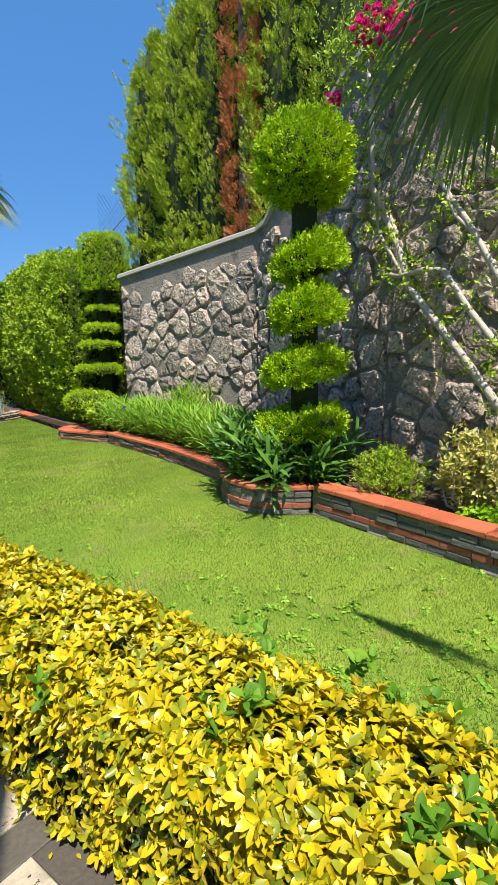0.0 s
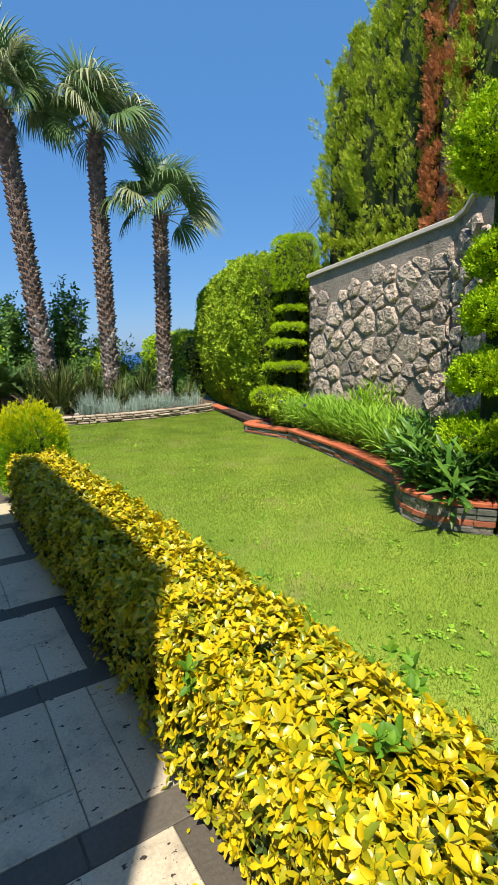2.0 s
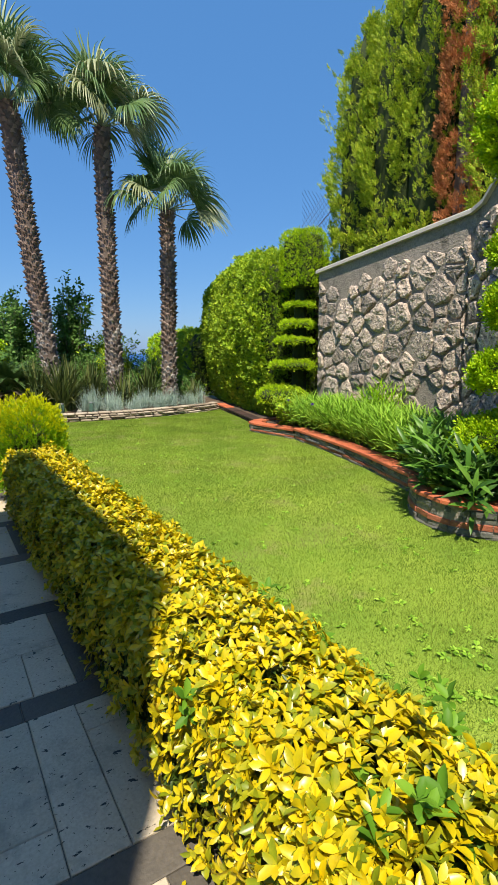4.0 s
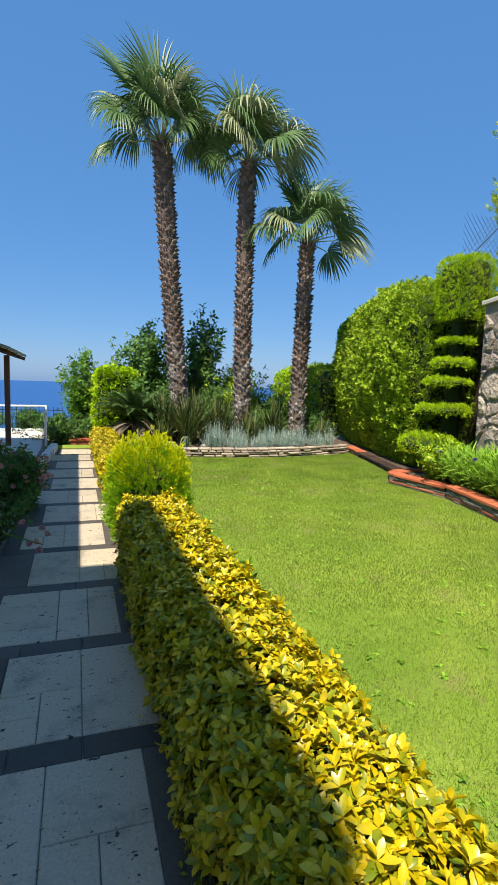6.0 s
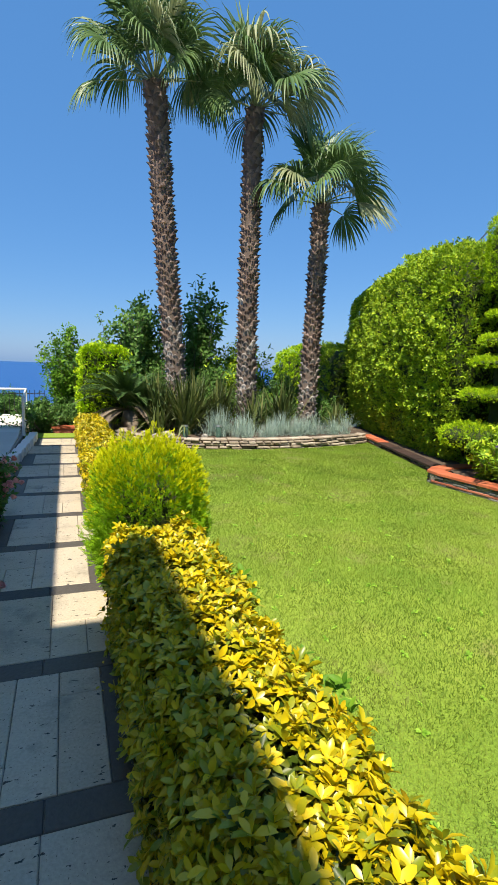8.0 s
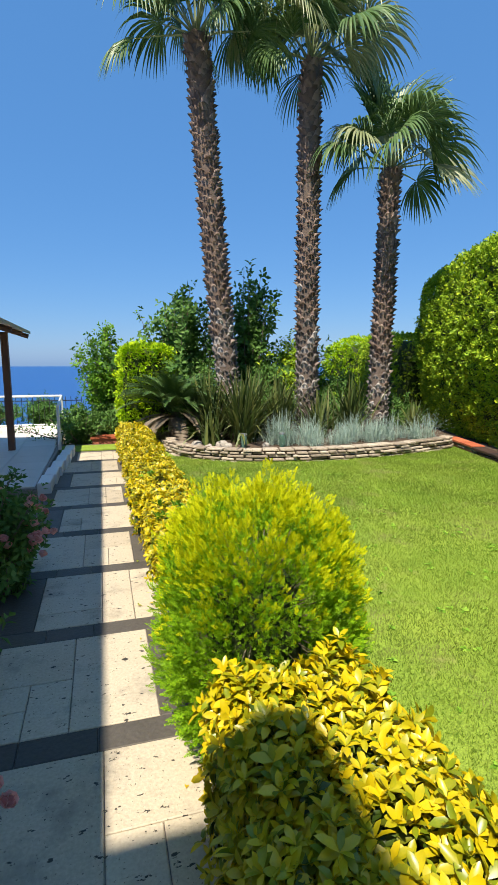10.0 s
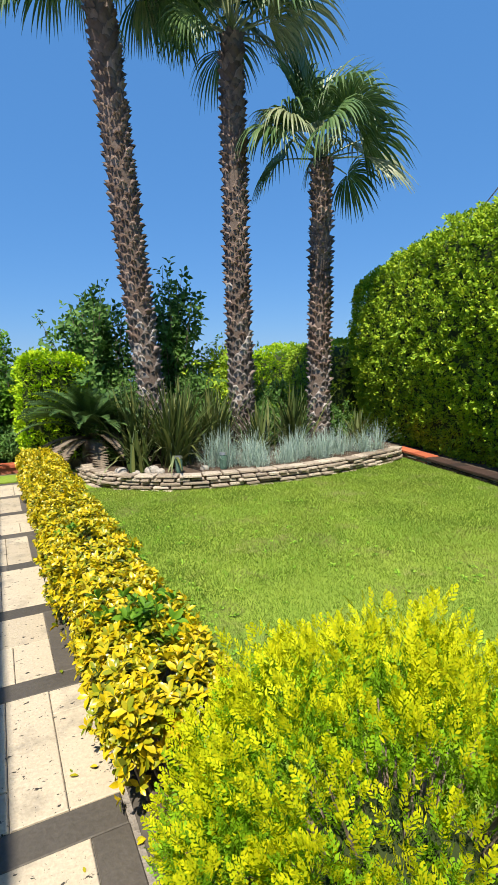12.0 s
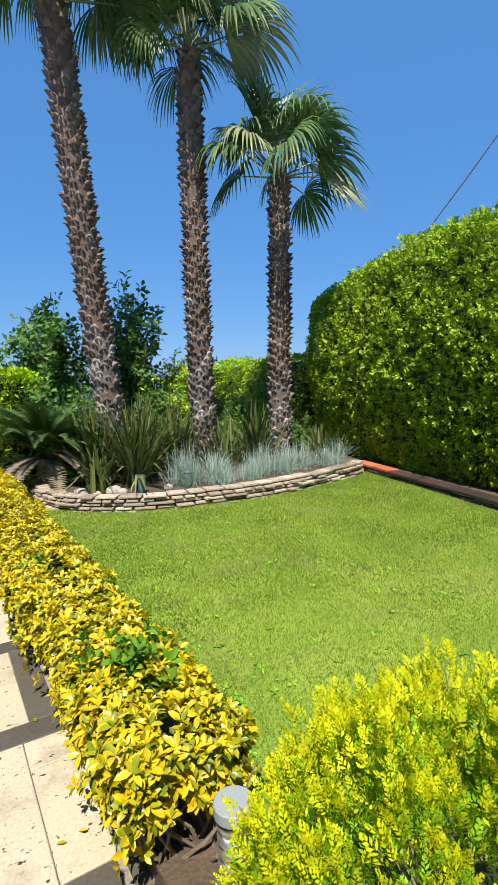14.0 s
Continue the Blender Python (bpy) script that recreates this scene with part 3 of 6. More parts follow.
for line, top, rows in ((BED_LOW, 0.27, 1), (BED_RUN, 0.29, 1), (BED_BOW, 0.37, 1), (BED_FRONT, 0.38, 1), (HEDGE_EDGE, 0.20, 1), (HEDGE_END, 0.22, 1)):
    h = top - 0.05 - 0.06
    backing(line, 0.02, top - 0.05, 0.2, bed_wall)
    rev = line
    # shade under the hedge is painted by darker pieces along HEDGE_EDGE
    low_mat = ("shaded_brick", "shaded_brick") if line is HEDGE_EDGE else ("slate", "brick")
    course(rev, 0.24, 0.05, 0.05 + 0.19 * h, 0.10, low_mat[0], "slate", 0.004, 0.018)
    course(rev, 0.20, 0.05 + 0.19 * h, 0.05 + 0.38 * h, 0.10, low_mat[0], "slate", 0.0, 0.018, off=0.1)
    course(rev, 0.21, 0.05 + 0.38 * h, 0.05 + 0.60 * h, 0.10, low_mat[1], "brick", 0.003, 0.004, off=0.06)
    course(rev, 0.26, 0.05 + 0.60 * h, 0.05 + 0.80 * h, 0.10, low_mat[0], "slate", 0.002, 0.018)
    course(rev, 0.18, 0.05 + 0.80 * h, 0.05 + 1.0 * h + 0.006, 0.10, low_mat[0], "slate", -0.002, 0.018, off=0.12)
    course(rev, 0.29, top - 0.045, top, 0.23, "shaded_brick" if line is HEDGE_EDGE else "terracotta", "cap_tile", 0.022, 0.002, gap=0.003)

soil_ob = prism("planting_soil", [(3.6, -2.2), (4.05, -0.6), (4.42, 0.95), (4.66, 1.77), (4.87, 2.72), (4.62, 3.08), (4.64, 3.4), (4.86, 3.68), (5.3, 4.05), (5.9, 5.75), (6.34, 7.6), (6.22, 8.5),
                                  (6.45, 8.92), (7.4, 9.0), (7.4, 4.7), (6.6, 2.8), (6.0, 0.0), (5.6, -2.2)], 0.0, 0.24, "soil")
tagged(soil_ob, "dark brown planting soil behind the low wall", "soil", kind="structure")
soil_b = prism("planting_soil", [(6.98, 10.2), (7.58, 12.45), (8.2, 14.8), (9.5, 14.8), (8.6, 9.2), (6.72, 9.2)], 0.0, 0.15, "soil")
tagged(soil_b, "dark brown planting soil under the tall hedge", "soil", kind="structure")


# ---- rubble stone walls ----
def clip_half(poly, px, py, nx, ny):
    out = []
    for i, a in enumerate(poly):
        b = poly[(i + 1) % len(poly)]
        da, db = (a[0] - px) * nx + (a[1] - py) * ny, (b[0] - px) * nx + (b[1] - py) * ny
        if da <= 0:
            out.append(a)
        if (da < 0 < db) or (db < 0 < da):
            t = da / (da - db)
            out.append((a[0] + (b[0] - a[0]) * t, a[1] + (b[1] - a[1]) * t))
    return out


def rubble(parent, start, end, z0, top_of, cell, seed, clear=0.1):
    """Rough stones of mixed sizes bedded in the face of a wall from start to end; the face looks to the walker's side."""
    r = random.Random(seed)
    a, b = Vector((*start, 0)), Vector((*end, 0))
    run = (b - a).length
    t = (b - a).normalized()
    nrm = Vector((-t.y, t.x, 0))
    if nrm.x > 0:
        nrm = -nrm
    high = max(top_of(0), top_of(run))
    sites = []
    for k in range(9000):
        big = cell * r.choice((0.36, 0.42, 0.5, 0.6, 0.74))
        u, z = r.uniform(-cell, run + cell), r.uniform(z0 - cell, high + cell)
        if all((u - q[0]) ** 2 + ((z - q[1]) * 1.12) ** 2 > (0.86 * (big + q[2])) ** 2 for q in sites):
            sites.append((u, z, big))
    for (u, z, big) in sites:
        poly = [(u - 1.5 * cell, z - 1.5 * cell), (u + 1.5 * cell, z - 1.5 * cell), (u + 1.5 * cell, z + 1.5 * cell), (u - 1.5 * cell, z + 1.5 * cell)]
        for (u2, z2, big2) in sites:
            d = math.hypot(u2 - u, z2 - z)
            if 0 < d < 3.2 * cell and poly:
                m = 0.5 + 0.5 * (big * big - big2 * big2) / (d * d)
                poly = clip_half(poly, u + (u2 - u) * m, z + (z2 - z) * m, (u2 - u) / d, (z2 - z) / d)
        for px, py, nx, ny in ((0.01, 0, -1, 0), (run - 0.01, 0, 1, 0), (0, z0, 0, -1)):
            poly = clip_half(poly, px, py, nx, ny) if poly else poly
        if len(poly) < 3:
            continue
        cu, cz = sum(p[0] for p in poly) / len(poly), sum(p[1] for p in poly) / len(poly)
        if cz > top_of(cu) - clear - 0.15 * r.random() or r.random() < 0.04:
            continue
        ring = []
        for i, p in enumerate(poly):
            q = poly[(i + 1) % len(poly)]
            k = max(1, int(math.hypot(q[0] - p[0], q[1] - p[1]) / 0.05))
            ring += [(p[0] + (q[0] - p[0]) * m / k, p[1] + (q[1] - p[1]) * m / k) for m in range(k)]
        size = max(math.hypot(p[0] - cu, p[1] - cz) for p in ring)
        if size < 0.05 or len(ring) < 4:
            continue
        top = top_of(cu) - 0.02
        deep = r.uniform(0.02, 0.06)
        tilt_u, tilt_z = r.uniform(-0.12, 0.12), r.uniform(-0.12, 0.12)
        mean = sum(math.hypot(p[0] - cu, p[1] - cz) for p in ring) / len(ring)
        v = []
        for s, dd in ((1.0, -0.3), (0.95, 0.55), (0.84, 1.0), (0.45, 1.1)):
            for p in ring:
                far = math.hypot(p[0] - cu, p[1] - cz)
                w = s * (0.90 - 0.16 * max(0.0, far / mean - 1.0)) * (1 + 0.16 * noise.noise(Vector((p[0] * 13, p[1] * 13, seed))) - 0.05 * r.random())
                uu, zz = cu + (p[0] - cu) * w, min(top, cz + (p[1] - cz) * w)
                rough = 1 + 0.5 * noise.noise(Vector((uu * 11, zz * 11, seed + 4))) + r.uniform(-0.12, 0.12)
                o = a + t * uu + nrm * (deep * dd * rough + (tilt_u * (uu - cu) + tilt_z * (zz - cz)) * (dd > 0))
                v.append((o.x, o.y, zz))
        o = a + t * cu + nrm * deep * r.uniform(0.9, 1.2)
        v.append((o.x, o.y, cz))
        n = len(ring)
        f = [(q * n + k, q * n + (k + 1) % n, (q + 1) * n + (k + 1) % n, (q + 1) * n + k) for q in (0, 1, 2) for k in range(n)]
        f += [(3 * n + k, 3 * n + (k + 1) % n, 4 * n) for k in range(n)]
        under(part("stone", mesh_of("stone", v, f, "stone"), "stone"), parent)


def wall_top(y):
    return 3.03 + (8.07 - y) * 0.115


stone_wall = thing("wall_east", (7.1, 6.4, 0.0), "retaining wall of rough grey and pink stones with a concrete coping", "wall", kind="structure")


def sweep_wall(name, stations, thick, mat, parent):
    """Upright wall through stations (x, y, top); thickness goes away from the walker."""
    v, f = [], []
    for i, (x, y, z) in enumerate(stations):
        p, q = stations[max(i - 1, 0)], stations[min(i + 1, len(stations) - 1)]
        t = Vector((q[0] - p[0], q[1] - p[1], 0)).normalized()
        nrm = Vector((-t.y, t.x, 0))
        if nrm.x < 0:
            nrm = -nrm
        bx, by = x + nrm.x * thick, y + nrm.y * thick
        v += [(x, y, -0.06), (x, y, z), (bx, by, z), (bx, by, -0.06)]
    for i in range(len(stations) - 1):
        for k in range(4):
            f.append((i * 4 + k, i * 4 + (k + 1) % 4, i * 4 + 4 + (k + 1) % 4, i * 4 + 4 + k))
    f += [(3, 2, 1, 0), tuple((len(stations) - 1) * 4 + k for k in range(4))]
    return under(part(name, mesh_of(name, v, f, mat), mat), parent)


LOW = [(7.06, 8.07, 3.0), (7.06, 6.4, wall_top(6.4) - 0.03), (7.06, 4.95, wall_top(4.95) - 0.03)]
RAMP = [(7.06, 4.95, 3.36), (6.97, 4.72, 3.42), (6.72, 4.2, 3.85), (6.45, 3.62, 4.25), (6.2, 3.1, 4.55), (5.9, 2.45, 4.75)]
TALL = [(5.9, 2.45, 4.75), (5.55, 1.2, 4.9), (5.2, -0.5, 4.9), (4.9, -2.2, 4.9)]
sweep_wall("backing", LOW, 0.4, "mortar", stone_wall)
sweep_wall("backing", RAMP, 0.4, "mortar", stone_wall)
sweep_wall("backing", TALL, 0.4, "mortar", stone_wall)


def coping(stations, name="coping"):
    v, f = [], []
    for i, (x, y, z) in enumerate(stations):
        p, q = stations[max(i - 1, 0)], stations[min(i + 1, len(stations) - 1)]
        t = Vector((q[0] - p[0], q[1] - p[1], 0)).normalized()
        nrm = Vector((-t.y, t.x, 0))
        if nrm.x < 0:
            nrm = -nrm
        for o, dz in ((-0.06, 0.0), (-0.06, 0.05), (-0.045, 0.065), (0.45, 0.065), (0.46, 0.0)):
            v.append((x + nrm.x * o, y + nrm.y * o, z + dz))
    for i in range(len(stations) - 1):
        f += [(i * 5 + k, i * 5 + (k + 1) % 5, i * 5 + 5 + (k + 1) % 5, i * 5 + 5 + k) for k in range(5)]
    f += [(4, 3, 2, 1, 0), tuple((len(stations) - 1) * 5 + k for k in range(5))]
    under(part(name, mesh_of(name, v, f, "concrete"), "concrete"), stone_wall)


coping([(7.06, 8.10, 3.0), (7.06, 6.4, wall_top(6.4) - 0.03), (7.06, 4.95, 3.36), (6.97, 4.72, 3.42), (6.72, 4.2, 3.85), (6.45, 3.62, 4.25), (6.2, 3.1, 4.55), (5.9, 2.45, 4.75), (5.55, 1.2, 4.9), (4.9, -2.2, 4.9)])
rubble(stone_wall, (7.06, 8.05), (7.06, 4.95), 0.2, lambda u: wall_top(8.05 - u), 0.32, 3, clear=0.20)
rubble(stone_wall, (7.03, 4.93), (5.9, 2.45), 0.2, lambda u: 3.36 + u * 0.5, 0.36, 5, clear=0.3)
rubble(stone_wall, (5.9, 2.45), (5.55, 1.2), 0.2, lambda u: 4.3, 0.42, 6, clear=0.2)
rubble(stone_wall, (5.55, 1.2), (5.2, -0.5), 0.2, lambda u: 4.3, 0.42, 8, clear=0.2)

# ---- rock-edged bed under the palms ----
ROCK = [(2.12, 14.2), (2.16, 13.5), (2.38, 12.85), (3.0, 12.32), (3.6, 12.08), (4.6, 11.95), (5.5, 12.0), (6.5, 12.22), (7.15, 12.42), (7.42, 12.62)]
rock_edge = thing("rock_edging", (4.7, 12.0, 0.08), "low curved edging of stacked pale flat stones", "stone edging", kind="structure")
backing(ROCK, 0.0, 0.26, 0.24, rock_edge, inset=0.08, mat="soil")
for k in range(5):
    course(ROCK, 0.19 + 0.07 * (k % 3), 0.06 + 0.048 * k, 0.06 + 0.048 * (k + 1), 0.16 + 0.03 * (k == 4), "ledge", "flat_stone", 0.01 - 0.006 * k, 0.045, off=0.07 * k, parent=rock_edge, gap=0.016)
soil_c = prism("planting_soil", [(2.2, 17.2), (2.3, 13.6), (2.52, 12.98), (3.1, 12.46), (3.65, 12.22), (4.6, 12.1), (5.5, 12.15), (6.4, 12.36), (7.05, 12.56), (7.42, 12.75), (8.2, 15.0), (8.4, 17.2)], 0.0, 0.25, "soil")
tagged(soil_c, "brown soil of the palm bed", "soil", kind="structure")


# ---- plants ----
def clipped(name, at, half, e, n, template, size, mat, label, category, core_mat="core", up=0.5, group="", jitter=0.03, seed=1, bottom=False, thing_=None, rot=0.0, lean=None, clump=0.0, grain=9.0, shape=None):
    """A clipped shrub: an inner solid coloured dark for the shade between sprays, and a skin of sprays gathered in
    clumps. shape bends points (and the inner solid) out of the plain rounded box.
    """
    th = thing_ or thing(name, at, label, category, group)
    r = np.random.default_rng(seed)
    p, nn = on_superbox(half, n, e, r, floor=not bottom)
    low = np.array([noise.noise(Vector(q) * 2.2 + Vector((seed, 0, 0))) for q in p])
    tuft = np.array([noise.noise(Vector(q) * grain + Vector((0, seed, 0))) for q in p])
    p = p + nn * (low[:, None] * jitter * 1.4 + tuft[:, None] * clump + r.normal(size=(n, 1)) * jitter * 0.5 - jitter * 0.5)
    if shape:
        p = shape(p)
    R = np.array(lean.to_3x3()) if lean else np.array(Matrix.Rotation(rot, 3, "Z"))
    p, nn = p @ R.T, nn @ R.T
    F = frames_from(nn + r.normal(size=nn.shape) * 0.4, up, True, r)
    off = Vector(at) - th.location
    p = p + np.array(off)
    me = scatter("foliage", template, p, F, size * r.uniform(0.7, 1.3, n) * (1 + 0.5 * np.clip(tuft, -0.5, 0.5)), mat)
    part("foliage", me, mat, th, kind="stuff")
    # dark inner solid: paints the shade seen in gaps and undersides
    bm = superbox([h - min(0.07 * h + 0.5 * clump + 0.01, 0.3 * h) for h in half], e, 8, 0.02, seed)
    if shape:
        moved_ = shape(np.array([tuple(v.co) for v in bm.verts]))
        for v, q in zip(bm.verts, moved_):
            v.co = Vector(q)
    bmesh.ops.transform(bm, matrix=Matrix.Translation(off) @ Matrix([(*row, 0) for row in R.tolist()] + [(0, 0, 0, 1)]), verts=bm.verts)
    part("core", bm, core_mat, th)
    return th


FINE, FEATHER, BROAD = spray(5, 1.0, 55, 1), spray(6, 1.0, 55, 2, 0.1, 0.06), spray(5, 1.0, 70, 5, 0.25, 0.13)
ROS = [rosette(6, 1.0, 0.46, 52, s) for s in (1, 2, 3)]
ROS_IN = rosette(5, 1.0, 0.55, 40, 12, small_leaf)


def gold_hedge(y0, y1, x0, x1, top, n, seed, label, green=(), dense=True):
    """The low golden hedge: inner leaves, twigs, and a skin of leaf rosettes."""
    th = thing("golden_hedge", ((x0 + x1) / 2, (y0 + y1) / 2, 0.0), label, "hedge", "golden hedge along the path")
    r = np.random.default_rng(seed)
    cx, w, ln = (x0 + x1) / 2, (x1 - x0) / 2, y1 - y0

    def surface(n, shrink):
        th_ = r.uniform(-0.25, math.pi + 0.25, n)
        y = r.uniform(y0, y1, n)
        e = 2 / 4.5
        u = r.uniform(-1, 1, n)
        th_ = np.where(r.random(n) < 0.22, np.arccos(np.sign(u) * np.abs(u) ** (1 / e)), th_)
        cs, sn = np.cos(th_), np.sin(th_)
        low = np.array([noise.noise(Vector((a * 1.7, b * 1.9, seed))) for a, b in zip(y, cs * 2)])
        hi = np.array([noise.noise(Vector((a * 7, b * 4, seed + 5))) for a, b in zip(y, cs * 2)])
        k = shrink + (0.10 if dense else 0.2) * low + 0.17 * hi + r.normal(size=n) * 0.05
        px = cx + np.sign(cs) * np.abs(cs) ** e * w * k
        zc = 0.26
        pz = np.where(sn > 0, zc + np.abs(sn) ** e * (top - zc) * k, zc + sn * 0.9)
        nn = np.stack([np.sign(cs) * np.abs(cs) ** (2 - e) / w, np.zeros(n), np.sign(sn) * np.abs(sn) ** (2 - e) / (top - zc)], 1)
        nn /= np.linalg.norm(nn, axis=1)[:, None] + 1e-9
        return np.stack([px, y, np.maximum(pz, 0.06)], 1) - np.array(th.location), nn, sn

    p, nn, sn = surface(n, 0.88)
    m = int(n * 0.035)
    for yy, sg in ((y0, -1.0), (y1, 1.0)):
        e_ = np.stack([cx + r.uniform(-w, w, m) * 0.85, yy - sg * np.abs(r.normal(size=m)) * 0.06, top * r.uniform(0.3, 0.92, m)], 1) - np.array(th.location)
        p, nn = np.concatenate([p, e_]), np.concatenate([nn, np.tile([0.0, sg, 0.5], (m, 1))])
    mixed = r.permutation(len(p))
    p, nn = p[mixed], nn[mixed]
    if not dense:
        bare = (p[:, 2] < 0.30) & (p[:, 1] + th.location.y < 9.2) & (r.random(len(p)) < 0.88)
        p, nn = p[~bare], nn[~bare]
    for k in range(3):
        sel = slice(k, None, 3)
        F = frames_from(nn[sel] + r.normal(size=nn[sel].shape) * 0.38, 0.4, True, r)
        part("leaves", scatter("leaves", ROS[k], p[sel], F, r.uniform(0.034, 0.054, len(p[sel])) * (1.0 if dense else 0.98), "gold_leaf"), "gold_leaf", th, kind="stuff")
    # inner layer: greener with age, its colour also carries the gaps' shade
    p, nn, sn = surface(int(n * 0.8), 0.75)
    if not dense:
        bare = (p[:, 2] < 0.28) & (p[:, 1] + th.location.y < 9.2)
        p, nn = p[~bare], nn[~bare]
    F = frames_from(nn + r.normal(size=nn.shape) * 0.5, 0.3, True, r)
    part("inner_leaves", scatter("inner_leaves", ROS_IN, p, F, r.uniform(0.04, 0.06, len(p)), "gold_inner"), "gold_inner", th, "older green leaves, coloured darker as inner shade", kind="stuff")
    out = []
    for yy, xx, zz, cnt, rad in green:
        q = np.array([xx, yy, zz]) + r.normal(size=(cnt, 3)) * np.array([rad, rad, rad * 0.6]) - np.array(th.location)
        out.append(q)
    if out:
        q = np.concatenate(out)
        F = frames_from(np.tile([0.0, 0.0, 1.0], (len(q), 1)) + r.normal(size=q.shape) * 0.5, 0.5, True, r)
        part("green_foliage", scatter("green_foliage", ROS[2], q, F, r.uniform(0.042, 0.065, len(q)), "green_leaf"), "green_leaf", th, "plain green reverted shoots", kind="stuff")
    tw = []
    for k in range(int(ln * (40 if dense else 85))):
        y = r.uniform(y0 + 0.05, y1 - 0.05)
        a = np.array([cx + r.uniform(-0.12, 0.12), y, 0.0])
        b = np.array([cx + r.uniform(-w, w) * 0.85, y + r.uniform(-0.15, 0.15), r.uniform(0.3, top * 0.9)])
        m = (a + b) / 2 + r.normal(size=3) * 0.04
        tw.append(tube([a - th.location, m - th.location, b - th.location], [0.008, 0.006, 0.003], 4, False))
    v, f = join_templates(tw)
    part("branchwork", mesh_of("branchwork", v, f, "twig"), "twig", th, "bare grey-brown twigs", kind="stuff")
    # dark solid painted as the shade deep in the hedge
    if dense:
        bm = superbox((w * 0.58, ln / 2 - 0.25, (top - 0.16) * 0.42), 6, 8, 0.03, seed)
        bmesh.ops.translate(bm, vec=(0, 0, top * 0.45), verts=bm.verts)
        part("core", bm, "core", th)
    return th


gold_hedge(-1.2, 6.1, 1.36, 1.96, 0.65, 13500, 3, "clipped golden-leaved hedge beside the path with green shoots",
           green=((1.15, 1.62, 0.6, 14, 0.08), (0.72, 1.93, 0.5, 26, 0.07), (1.75, 1.5, 0.55, 16, 0.06), (0.55, 1.55, 0.6, 12, 0.07), (2.35, 1.95, 0.5, 12, 0.06), (1.9, 1.95, 0.46, 30, 0.07), (1.4, 1.96, 0.46, 34, 0.08), (0.9, 1.98, 0.46, 34, 0.09), (3.2, 1.94, 0.46, 14, 0.06), (4.4, 1.93, 0.5, 22, 0.06), (5.3, 1.93, 0.5, 18, 0.06)))
gold_hedge(7.45, 14.2, 1.34, 1.86, 0.54, 6400, 9, "thin golden-leaved hedge with bare twigs showing beside the path",
           green=((8.0, 1.62, 0.50, 75, 0.085), (9.0, 1.82, 0.42, 20, 0.06), (9.6, 1.5, 0.5, 10, 0.05)), dense=False)

def pinnate(n, seed, lobes=2, width=0.05, reach=0.50):
    """A flat conifer spray along +z: side fingers off an axis, each with short lobes."""
    r = random.Random(seed)
    out = []
    for k in range(n):
        u = k / (n - 1)
        side = 1 if k % 2 else -1
        ln = reach * (1 - 0.62 * u) * r.uniform(0.85, 1.15)
        a = radians(48 - 30 * u) * side
        base = Matrix.Translation((0, 0.10 * u * u, 0.72 * u)) @ Matrix.Rotation(r.uniform(-0.25, 0.25), 4, "Z") @ Matrix.Rotation(a, 4, "Y")
        w = width * r.uniform(0.85, 1.2)
        out.append(moved(([(0, 0, 0), (w, 0, 0.5 * ln), (0, 0.03, ln), (-w, 0, 0.5 * ln)], [(0, 1, 2, 3)]), base))
        for q in range(lobes):
            m = base @ Matrix.Translation((0, 0, ln * (0.28 + 0.3 * q))) @ Matrix.Rotation(radians(42) * (1 if q % 2 else -1), 4, "Y")
            l2 = ln * (0.5 - 0.1 * q)
            out.append(moved(([(0, 0, 0), (w * 0.8, 0, 0.5 * l2), (0, 0.02, l2), (-w * 0.8, 0, 0.5 * l2)], [(0, 1, 2, 3)]), m))
    return join_templates(out)


PIN, PIN_LITE = pinnate(8, 31, 0, 0.07, 0.42), pinnate(6, 32, 0, 0.075, 0.46)


def plumes(r, c, axis, ln, per, wide):
    """Sprays gathered in flame-shaped plumes: places, directions, and how far along its plume each one stands."""
    k = len(c)
    s_ = r.uniform(0, 1, (k, per)) ** 0.75
    a = r.normal(size=(k, per, 3))
    a -= axis[:, None, :] * (a * axis[:, None, :]).sum(2, keepdims=True)
    a /= np.linalg.norm(a, axis=2, keepdims=True)
    rad = (np.asarray(wide) * ln)[:, None] * np.sqrt(np.maximum(0.03, 1 - s_ ** 1.6)) * r.uniform(0.55, 1.0, (k, per))
    p = c[:, None, :] + axis[:, None, :] * (s_ * ln[:, None])[..., None] + a * rad[..., None]
    d = axis[:, None, :] * (0.75 + 0.5 * s_[..., None]) + a * (0.75 * (1 - 0.6 * s_[..., None])) + r.normal(size=p.shape) * 0.13
    return p.reshape(-1, 3), d.reshape(-1, 3), s_.reshape(-1)


